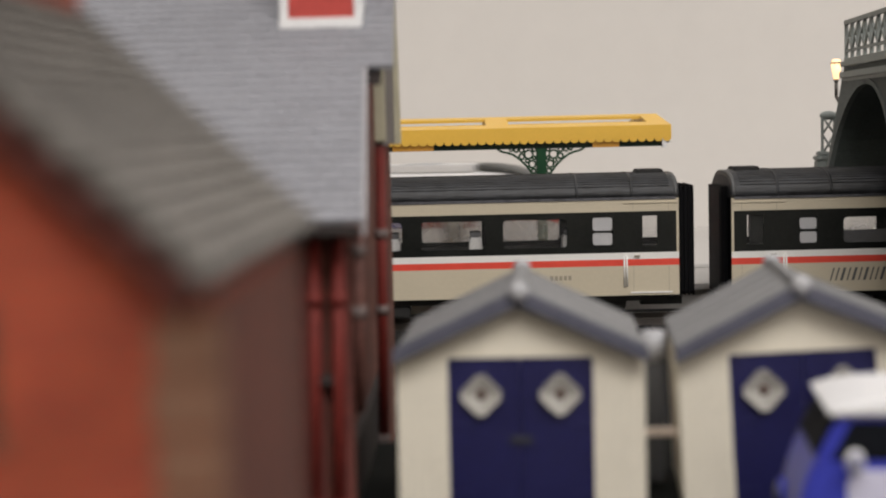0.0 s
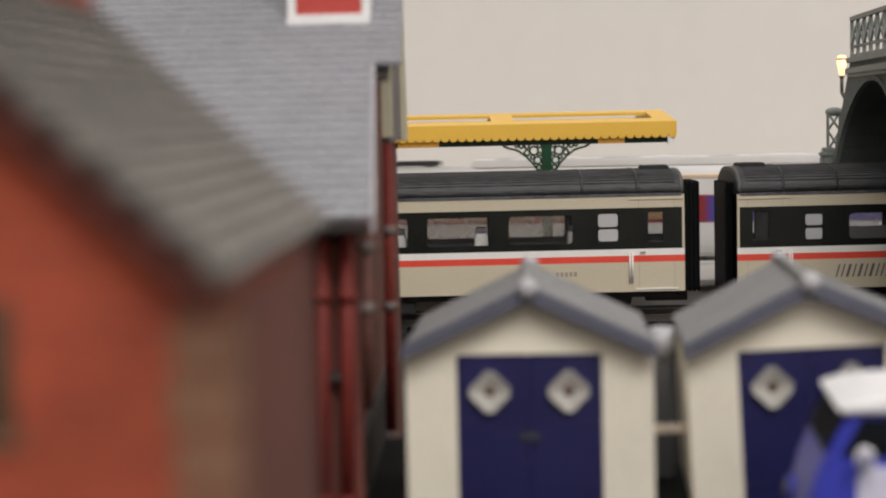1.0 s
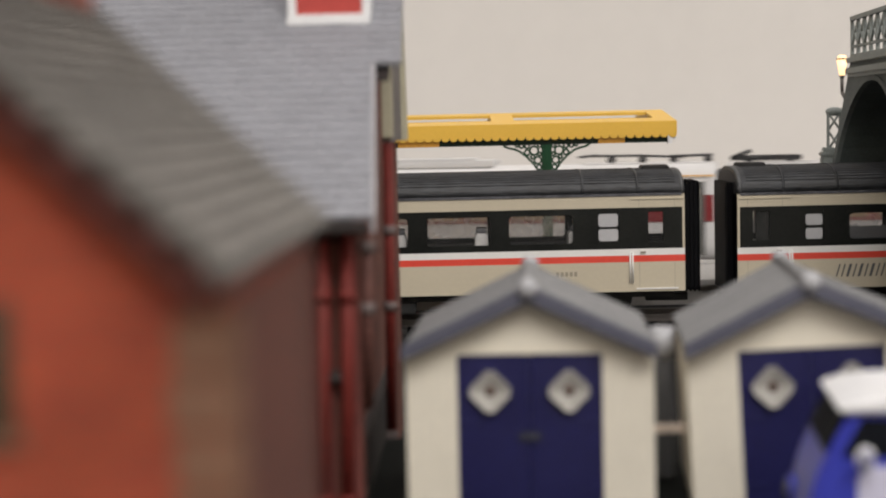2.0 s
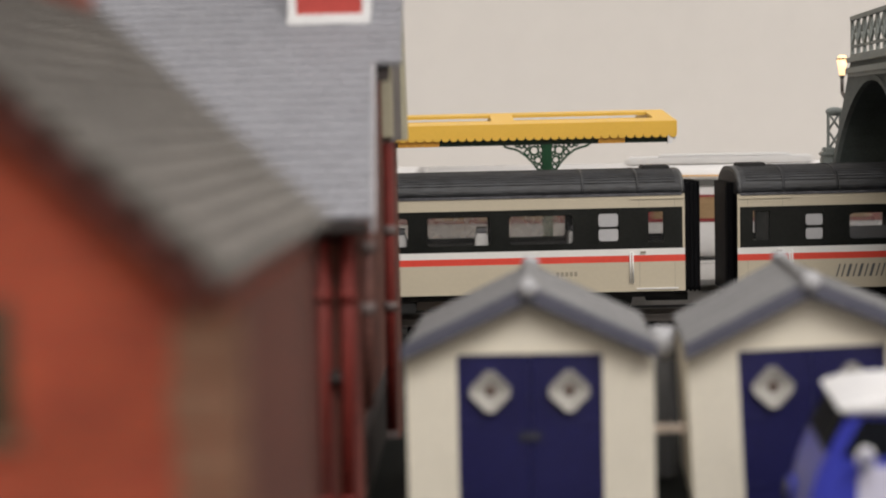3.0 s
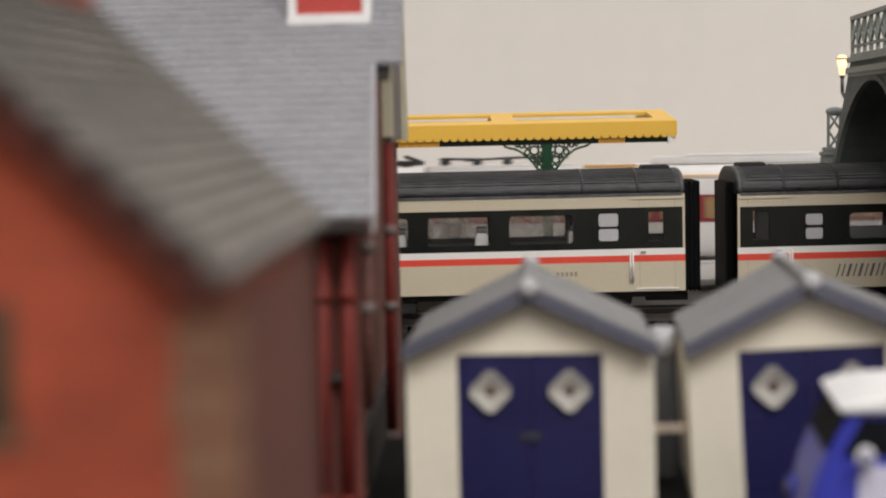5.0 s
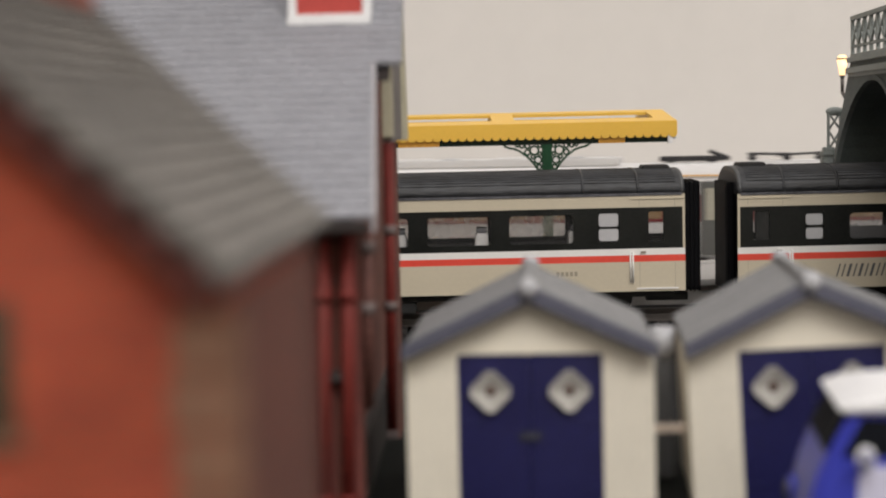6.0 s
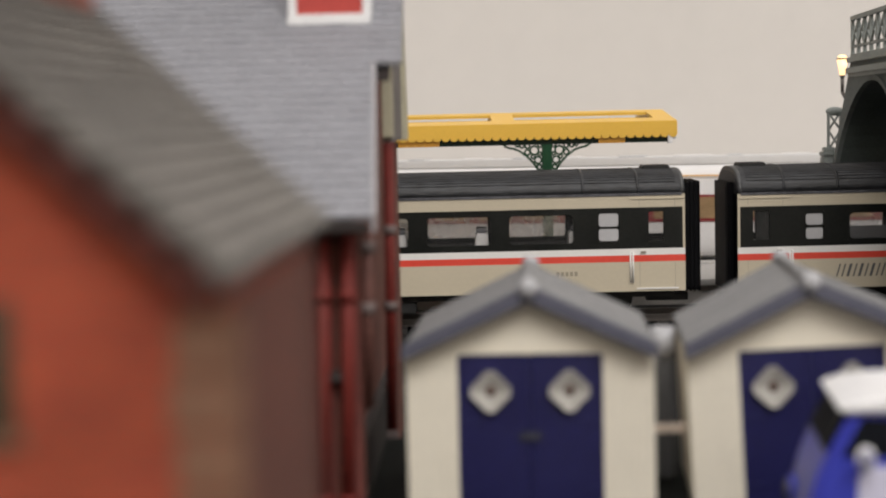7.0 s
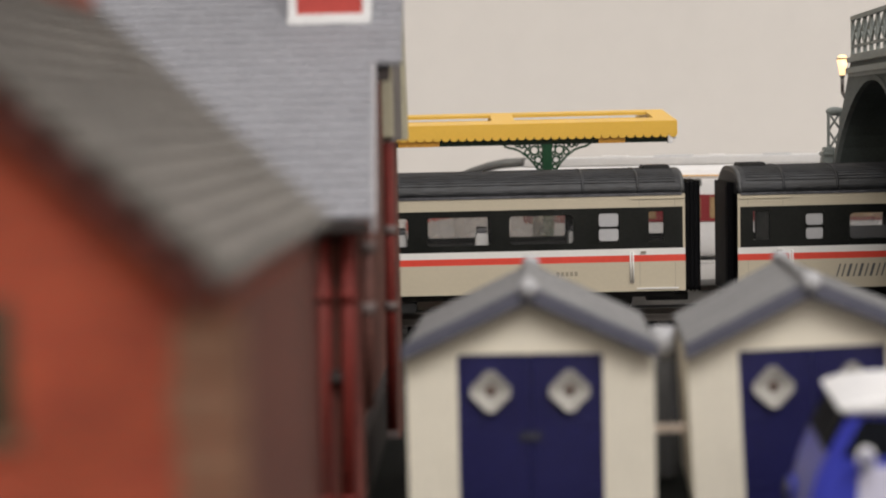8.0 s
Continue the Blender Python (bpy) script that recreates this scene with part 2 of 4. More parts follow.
def holed(bm, x0, x1, z0, z1, y0, y1, holes):
    """A slab with rectangular openings right through it."""
    xs = sorted({x0, x1, *[h[0] for h in holes], *[h[1] for h in holes]})
    zs = sorted({z0, z1, *[h[2] for h in holes], *[h[3] for h in holes]})
    for i in range(len(xs) - 1):
        for k in range(len(zs) - 1):
            cx, cz = (xs[i] + xs[i + 1]) / 2, (zs[k] + zs[k + 1]) / 2
            if not any(h[0] < cx < h[1] and h[2] < cz < h[3] for h in holes):
                box(bm, xs[i], xs[i + 1], y0, y1, zs[k], zs[k + 1])


def arc_loft(bm, sections, smooth=True):
    """Rings of equal count joined into a skin with end caps."""
    rings = [[bm.verts.new(p) for p in s] for s in sections]
    k = len(rings[0])
    fs = []
    for a, b in zip(rings, rings[1:]):
        fs += [bm.faces.new((a[i], a[(i + 1) % k], b[(i + 1) % k], b[i])) for i in range(k)]
    for f in fs:
        f.smooth = smooth
    fs += [bm.faces.new(rings[0][::-1]), bm.faces.new(rings[-1])]
    bmesh.ops.recalc_face_normals(bm, faces=fs)


def part(name, bm, mat, parent=None, label=""):
    bm.transform(Matrix.Scale(0.001, 4))
    me = bpy.data.meshes.new(name)
    bm.to_mesh(me)
    bm.free()
    me.materials.append(mat)
    ob = new(name, me)
    if parent:
        ob.parent = parent
    if label:
        ob["label"] = label
    return ob


def fresh():
    return bmesh.new()


def boxes(name, dims, mat, parent=None, label="", bevel=0.0):
    bm = fresh()
    for d in dims:
        box(bm, *d, bevel)
    return part(name, bm, mat, parent, label)


def rods(name, lines, r, mat, parent=None, label="", n=8):
    bm = fresh()
    for p, q in lines:
        rod(bm, p, q, r, n)
    return part(name, bm, mat, parent, label)


def thing(name, x, y, z, turn, label, category, group=""):
    ob = new(name)
    ob.empty_display_size = 0.01
    ob.matrix_world = pose(x / 1000, y / 1000, z / 1000, 0, 0, turn)
    return tagged(ob, label, category, group)


# ---- the setting ----
def setting():
    ob = boxes("ground", [(-1700, 1700, -300, 697, -20, 0)], M_BOARD)
    tagged(ob, "dark ballasted baseboard under the model railway", "ground", kind="structure")
    ob = boxes("trackbed_board", [(-1700, 1700, 697, 1060, -20, 0)], M_PALEBOARD)
    tagged(ob, "pale painted baseboard behind the platform", "ground", kind="structure")
    ob = boxes("backdrop", [(-1720, 1720, 1060, 1080, -100, 900)], M_WALL)
    tagged(ob, "plain off-white backdrop board behind the layout", "backdrop", kind="structure")
    ob = boxes("pavement", [(-300, 300, 40, 300, 0, 14)], M_DECK, bevel=1.0)
    tagged(ob, "raised grey promenade under the huts", "pavement", kind="structure")
    for nm, d in (("wall_south", (-1900, 1900, -1640, -1600, -900, 1400)), ("wall_west", (-1940, -1900, -1640, 1940, -900, 1400)),
                  ("wall_east", (1900, 1940, -1640, 1940, -900, 1400)), ("wall_north", (-1900, 1900, 1900, 1940, -900, 1400)),
                  ("floor", (-1940, 1940, -1640, 1940, -940, -900))):
        tagged(boxes(nm, [d], M_ROOM), "plain painted hall surface", "wall" if "wall" in nm else "floor", kind="structure")
    tagged(boxes("ceiling", [(-1940, 1940, -1640, 1940, 1400, 1440)], M_ROOM), "plain white hall ceiling", "ceiling", kind="structure")


def platform():
    ob = thing("platform", 0, 0, 0, 0, "low pale concrete island platform between two tracks", "platform")
    boxes("base", [(-600, 165, 618, 692, 0, 7)], M_PLATFORM, ob)
    boxes("coping", [(-600, 165, 615, 628, 7, 9.5)], M_PLATFORM, ob, "pale edging slab", 0.4)
    boxes("coping", [(-600, 165, 682, 695, 7, 9.5)], M_PLATFORM, ob, "pale edging slab", 0.4)
    boxes("surface", [(-600, 165, 628, 682, 7, 9.1)], M_PLATFORM, ob)


def track(name, y, x0, x1, turn=0.0, ox=0.0, z=0.0):
    ob = thing(name, ox, y, z, turn, "model track with dark sleepers and steel rails", "railway track", "tracks")
    bm = fresh()
    x = x0
    while x < x1:
        box(bm, x, x + 3.4, -16, 16, 0, 1.6)
        x += 8
    tagged(part("sleepers", bm, M_SLEEPER, ob), kind="stuff")
    for s in (-8.25, 8.25):
        boxes("rail", [(x0, x1, s - 0.9, s + 0.9, 1.6, 1.9), (x0, x1, s - 0.2, s + 0.2, 1.9, 3.2), (x0, x1, s - 0.5, s + 0.5, 3.2, 4.0)], M_STEEL, ob)


# ---- coaches ----
def coach(x, y, turn, lettering, label, door=(7.2, 12.1), lav=(21.9, 28.9), near=1, far_door=(2.4, 7.8), bellows=6.2, inside=None, z=0.0, win0=37.2, win_top=38.8, crown=8.1,
          lav_rows=((29.9, 34.0), (34.7, 39.1))):
    """A bogie coach; its local x runs from one end along the body, and the track's middle is y = 0."""
    ob = thing("railway_coach", x, y, z, turn, label, "train coach", "standing coaches")
    L, W = 290.3, 18.0
    z0, z1, z2, z3, z4, z5 = 12.9, 22.8, 25.0, 27.2, 40.9, 45.2
    wins = [(win0 + 27.4 * i, win0 + 21.2 + 27.4 * i, 29.4, win_top) for i in range(8)]
    toilets = [lav, (L - lav[1], L - lav[0])]
    for s in (-1, 1):
        ya, yb = (s * W, s * (W - 0.9)) if s < 0 else (W - 0.9, W)
        d = door if s == near else far_door
        doors = [d, (L - d[1], L - d[0])]
        holes = wins + [(a, b, 29.6, 39.4) for a, b in toilets + doors]
        boxes("lower_panel", [(0, L, ya, yb, z0, z1)], M_CREAM, ob, "beige lower body side")
        boxes("red_stripe", [(0, L, ya, yb, z1, z2)], M_RED, ob, "bright red stripe")
        boxes("white_stripe", [(0, L, ya, yb, z2, z3)], M_WHITE, ob, "white stripe")
        bm = fresh()
        holed(bm, 0.8, L - 0.8, z3, z4, ya, yb, holes)
        band = part("window_band", bm, M_BLACK, ob, "black window band")
        boxes("corner_post", [(0, 0.8, ya, yb, z3, z4)], M_CREAM, ob)
        boxes("corner_post", [(L - 0.8, L, ya, yb, z3, z4)], M_CREAM, ob)
        boxes("upper_panel", [(0, L, ya, yb, z4, z5)], M_CREAM, ob, "beige upper body side")
        boxes("gutter", [(1, L - 1, s * W - 0.25, s * W + 0.25, z5 - 0.45, z5 + 0.45)], M_GUTTER, ob, "thin grey gutter")
        mid = s * (W - 0.45)
        for a, b, c, d in wins:
            g = boxes("pane", [(a, b, mid - 0.1, mid + 0.1, c, d)], M_GLASS if s == near else M_DUSTY, band)
            g.visible_shadow = False
            e = s * (W + 0.06)
            bm = fresh()
            for q in ((a - 0.5, a, c - 0.5, d + 0.5), (b, b + 0.5, c - 0.5, d + 0.5), (a, b, c - 0.5, c), (a, b, d, d + 0.5)):
                box(bm, q[0], q[1], min(e, mid), max(e, mid), q[2], q[3])
            for cx, cz, sx, sz in ((a, c, 1, 1), (b, c, -1, 1), (a, d, 1, -1), (b, d, -1, -1)):
                prism(bm, [(cx, cz), (cx + sx * 1.1, cz), (cx + sx * 0.35, cz + sz * 0.35), (cx, cz + sz * 1.1)], "y", min(e, mid), max(e, mid))
            part("window_frame", bm, M_BLACK, band)
        for a, b in toilets:
            for c, d in lav_rows:
                bm = fresh()
                prism(bm, rounded(a + 0.25, b - 0.25, c, d, 0.9), "y", mid - 0.2, mid + 0.2)
                part("frosted_pane", bm, M_FROST, band, "white frosted lavatory pane")
            boxes("lavatory_blind", [(a, b, s * (W - 1.4) - 0.15, s * (W - 1.4) + 0.15, 29.2, 39.6)], M_BLACK, band)
            boxes("transom", [(a, b, mid - 0.3, mid + 0.3, lav_rows[0][1], lav_rows[1][0]), (a, b, mid - 0.3, mid + 0.3, lav_rows[1][1], 39.4)], M_BLACK, band)
        for a, b in doors:
            g = boxes("pane", [(a, b, mid - 0.1, mid + 0.1, 29.6, 39.4)], M_GLASS, band)
            g.visible_shadow = False
        for u in (17.9, L - 17.9):
            e = s * (W + 0.5)
            rods("handrail", [((u - 0.42, e, 16), (u - 0.42, e, 26)), ((u + 0.42, e, 16), (u + 0.42, e, 26)), ((u - 0.42, e, 26), (u + 0.42, e, 26)),
                              ((u - 0.42, e, 16), (u - 0.42, s * W, 16)), ((u + 0.42, e, 16), (u + 0.42, s * W, 16)), ((u, e, 26), (u, s * W, 26))], 0.28, M_WHITE, ob, "white handrail loop")
        for u in (3.4, 15.2, L - 15.2, L - 3.4):
            e = s * W
            boxes("door_seam", [(u - 0.06, u + 0.06, e - 0.03, e + 0.03, 14, 22.6), (u - 0.06, u + 0.06, e - 0.03, e + 0.03, 41.0, 44)], M_NUMBER, ob)
        for u in (9.3, L - 9.3):
            e0, e1 = sorted((s * W, s * (W + 0.35)))
            boxes("door_step", [(u - 7.0, u + 7.0, e0, e1, 13.6, 14.1)], M_WHITE, ob, "pale door step strip")
            boxes("rain_strip", [(u - 9.0, u + 9.0, e0, e1, 43.6, 44.0)], M_CREAM, ob)
        for u in (14.0, L - 14.0):
            boxes("door_handle", [(u - 0.9, u + 0.9, min(s * W, s * (W + 0.4)), max(s * W, s * (W + 0.4)), 25.6, 26.3)], M_NUMBER, ob)
    # roof
    prof = []
    for i in range(25):
        w = math.pi * i / 24
        prof.append((-math.copysign(abs(math.cos(w)) ** 0.75, math.cos(w)) * (W + 0.1), z5 + crown * math.sin(w) ** 0.72))
    bm = fresh()
    secs = []
    for u, k in ((-0.2, 0.82), (0.6, 0.93), (2.0, 1.0), (L - 2.0, 1.0), (L - 0.6, 0.93), (L + 0.2, 0.82)):
        secs.append([(u, p[0] * (0.96 + 0.04 * (k - 0.82) / 0.18), z5 + (p[1] - z5) * k) for p in prof])
    arc_loft(bm, secs)
    roof = part("roof", bm, M_ROOF, ob, "weathered black ribbed roof")
    for i in range(3, 22):
        p = prof[i]
        boxes("roof_rib", [(3, L - 3, p[0] - 0.18, p[0] + 0.18, p[1] - 0.3, p[1] + 0.10)], M_ROOF, roof)
    for u in (15.6, 33.8, 104, 145, 200, L - 33.8, L - 15.6):
        bm = fresh()
        ring_a = [(u - 0.45, p[0] * 1.008, z5 + (p[1] - z5) * 1.03) for p in prof]
        ring_b = [(u + 0.45, p[0] * 1.008, z5 + (p[1] - z5) * 1.03) for p in prof]
        arc_loft(bm, [ring_a, ring_b])
        part("roof_strap", bm, M_ROOF, roof)
    # end rims in a lighter grey, the edge's highlight put into the colour
    for u in (0.9, L - 0.9):
        bm = fresh()
        arc_loft(bm, [[(u + d, p[0] * k, z5 + (p[1] - z5) * k) for p in prof] for d, k in ((-0.8, 0.955), (-0.5, 1.0), (0.5, 1.0), (0.8, 0.955))])
        part("roof_end_rim", bm, M_RIMSHEEN, roof, "roof end rim, greyer for the light on its edge")
    for u in (7.8, L - 7.8):
        boxes("roof_vent", [(u - 4.6, u + 4.6, -5, 5, z5 + crown - 0.7, z5 + crown + 1.1)], M_FRAME, roof, "flat black roof vent", 0.4)
    # ends
    for a, b, g0, g1 in ((0.0, 1.0, -bellows, 0.0), (L - 1.0, L, L, L + bellows)):
        boxes("end_wall", [(a, b, -W + 0.9, W - 0.9, z0, z5)], M_RUBBER, ob)
        gang = boxes("gangway", [(g0, g1, -11, 11, 12.3, 48.4)], M_RUBBER, ob, "black corridor connector", 0.8)
        for k in range(4):
            gx = g0 + 0.2 + k * (bellows - 0.4) / 4
            boxes("bellows_fold", [(gx, gx + 0.5, -11.6, 11.6, 11.8, 49.0)], M_RUBBER, gang, "", 0.2)
    # inside
    boxes("floor_pan", [(1, L - 1, -W + 0.9, W - 0.9, z0, z0 + 1.2)], M_LINING, ob)
    for s in (-1, 1):
        a, b = sorted((s * (W - 0.9), s * (W - 1.5)))
        boxes("inner_lining", [(34, L - 34, a, b, z0 + 1.2, 27.6)], M_INSIDE, ob, "dark moulded inner lining")
    boxes("partition", [(32.5, 33.5, -W + 0.9, 4, z0, z5), (L - 33.5, L - 32.5, -4, W - 0.9, z0, z5)], M_LINING, ob)
    if inside:
        d0, d1 = sorted((near * (W - 1.4), near * (W - 1.1)))
        # black panel added behind the door pane to darken it, bar a slit
        boxes("door_darkener", [(door[0] + 1.1, door[1] + 0.4, d0, d1, 29.2, 39.8)], M_BLACK, ob, "black panel added to darken the door window")
        boxes("table_row", [(36, L - 36, d0, d1, 29.0, 33.6)], M_INSIDE, ob, "dark table row behind the windows")
    for i in range(8):
        u = 40.4 + 27.4 * i - (4.2 if i == 0 else 0.3)
        a, b = sorted((near * 6, near * 15.5))
        bm = fresh()
        prism(bm, [(u - 4.4, 14.1), (u - 4.4, 24), (u - 2.5, 24.6), (u - 2.0, 33.2), (u + 2.0, 33.2), (u + 2.5, 24.6), (u + 4.4, 24), (u + 4.4, 14.1)], "y", a, b, 0.4)
        seat = part("seat", bm, M_SEAT, ob, "pale grey moulded seat")
        boxes("headrest", [(u - 1.7, u + 1.7, a + 0.3, b - 0.3, 33.2, 35.0)], M_INSIDE, seat, "dark headrest", 0.3)
    # underframe
    boxes("underframe", [(3, L - 3, -13, 13, 10.5, 12.9)], M_FRAME, ob)
    for a, b in ((90, 118), (126, 165), (172, 200)):
        boxes("equipment_box", [(a, b, -15, 15, 6.5, 10.5)], M_FRAME, ob, "", 0.5)
    for u in (40, L - 40):
        bogie = boxes("bogie", [(u - 21, u + 21, -12.5, -10.5, 6.0, 9.6), (u - 21, u + 21, 10.5, 12.5, 6.0, 9.6), (u - 4, u + 4, -12, 12, 7, 10.5)], M_FRAME, ob, "", 0.4)
        for d in (-17, 17):
            rods("wheelset", [((u + d, -9.2, 10.3), (u + d, -7.0, 10.3)), ((u + d, 7.0, 10.3), (u + d, 9.2, 10.3))], 6.3, M_FRAME, bogie, "", 20)
    for u, d in ((-3, 1), (L + 3, -1)):
        boxes("coupling", [(min(u, u + d * 14), max(u, u + d * 14), -2.5, 2.5, 8, 10.5)], M_FRAME, ob)
    # number bars
    k = 0.0
    for w in (1.0, 1.0, 1.0, 1.0, 1.0):
        u = 36.0 + k
        boxes("number_mark", [(u, u + w, W, W + 0.05, 18.4, 19.9)], M_NUMBER, ob)
        k += 1.5
    if lettering:
        # slanted plain bars in place of the operator's lettering
        u = 33.0
        for w in (0.5, 0.5, 0.9, 0.5, 0.9, 0.5, 0.9, 0.5, 0.5, 0.9, 0.5, 0.9, 0.5, 0.9):
            bm = fresh()
            prism(bm, [(u, 16.6), (u + w, 16.6), (u + w + 1.3, 20.9), (u + 1.3, 20.9)], "y", -W - 0.05, -W)
            part("lettering_bar", bm, M_INSIDE, ob, "dark slanted lettering bar")
            u += w + 1.25
    return ob


# ---- station canopy ----
def canopy():
    ob = thing("platform_canopy", 0, 0, 0, 0, "yellow station canopy with scalloped valance on a green iron column", "canopy")
    x0, x1, ya, ym, yb = -120.0, 89.0, 623.0, 665.0, 707.0
    ze, zr = 69.0, 73.3
    slots = [(28.5, 81.5), (-34, 19.8), (-96, -43)]
    for s, (y0, y1) in ((0, (ya, ym)), (1, (yb, ym))):
        bm = fresh()
        cuts = sorted([x0, x1] + [v for a in slots for v in a])
        rows = [(0.0, 0.28), (0.28, 0.80), (0.80, 1.0)]
        for i in range(len(cuts) - 1):
            cx = (cuts[i] + cuts[i + 1]) / 2
            for r0, r1 in rows:
                if r0 == 0.28 and any(a < cx < b for a, b in slots):
                    continue
                p = [(y0 + (y1 - y0) * r, ze + (zr - ze) * r) for r in (r0, r1)]
                prism(bm, [(p[0][0], p[0][1] - 1.2), (p[1][0], p[1][1] - 1.2), (p[1][0], p[1][1]), (p[0][0], p[0][1])], "x", cuts[i], cuts[i + 1])
        part("roof_slope", bm, M_YELLOW, ob, "yellow slotted roof slope")
    for y in (ya, yb):
        bm = fresh()
        box(bm, x0, x1, y - 0.6, y + 0.6, 64.2, 69.0)
        n = 66
        w = (x1 - x0) / n
        for i in range(n):
            a = x0 + i * w
            prism(bm, [(a, 64.25)] + [(a + w * (0.5 - 0.48 * math.cos(math.pi * k / 6)), 63.95 - 1.15 * math.sin(math.pi * k / 6)) for k in range(7)] + [(a + w, 64.25)], "y", y - 0.6, y + 0.6)
        part("valance", bm, M_YELLOW, ob, "yellow scalloped valance")
    for x in (x0, x1):
        bm = fresh()
        prism(bm, [(ya + 0.6, 64.6), (yb - 0.6, 64.6), (yb - 0.6, 69), (ym, 73.2), (ya + 0.6, 69)], "x", x - 1.1, x)
        part("gable_end", bm, M_YELLOW, ob)
    boxes("corner_bracket", [(85.6, 87.2, 622.6, 625, 60.4, 63.6), (87.2, 88.6, 623, 625, 62.0, 64.6)], M_FLASH, ob, "pale corner bracket", 0.1)
    boxes("beam", [(-118, 87, 662.5, 667.5, 61.3, 64.5)], M_BEAM, ob, "dark green beam")
    boxes("beam", [(-118, 86, 624.5, 626.5, 61.0, 64.2)], M_BEAM, ob, "dark green beam")
    for a, b in ((-16, -0.4), (59.5, 69.5), (-90, -76)):
        boxes("lower_block", [(a, b, 623.6, 629, 61.0, 64.4)], M_AMBER, ob, "amber block below the valance", 0.2)
    for cx in (42.6, -66.0):
        col = boxes("column", [(cx - 2.0, cx + 2.0, 663.2, 666.8, 9.1, 62.0)], M_GREEN, ob, "green cast column", 0.4)
        boxes("column_foot", [(cx - 3.4, cx + 3.4, 661.6, 668.4, 9.1, 12.0)], M_GREEN, col, "", 0.5)
        for s in (-1, 1):
            # curved outer rib, rings in the web
            bm = fresh()
            pts = [(cx + s * dx, 665, dz) for dx, dz in ((2.2, 47.2), (3.1, 49.2), (4.0, 50.8), (5.6, 53.1), (8.2, 55.8), (11.2, 58.0), (13.4, 58.8), (15.4, 59.2), (17.0, 60.0), (18.0, 61.2))]
            for p, q in zip(pts, pts[1:]):
                rod(bm, p, q, 0.52, 6)
            part("bracket_rib", bm, M_GREEN, col, "green curved bracket rib")
            bm = fresh()
            for dx, dz, r in ((5.0, 58.0, 1.75), (3.6, 54.1, 1.45), (7.8, 59.8, 0.95), (10.0, 59.9, 0.85), (7.8, 57.2, 1.1), (2.8, 60.0, 0.8), (5.5, 55.5, 0.8), (3.1, 51.3, 1.0), (11.9, 60.2, 0.7), (2.8, 56.6, 0.7)):
                prev = None
                for i in range(11):
                    w = 2 * math.pi * i / 10
                    p = (cx + s * (dx + r * math.cos(w)), 665, dz + r * math.sin(w))
                    if prev:
                        rod(bm, prev, p, 0.45, 5)
                    prev = p
            part("bracket_tracery", bm, M_GREEN, col, "green pierced ring tracery")


# ---- road bridge ----
def batter(bm):
    """The face of the far pier leans out towards its foot."""
    for v in bm.verts:
        if v.co.y < 10 and v.co.z < 90 and v.co.x < 60:
            v.co.y -= (90 - v.co.z) * 0.175


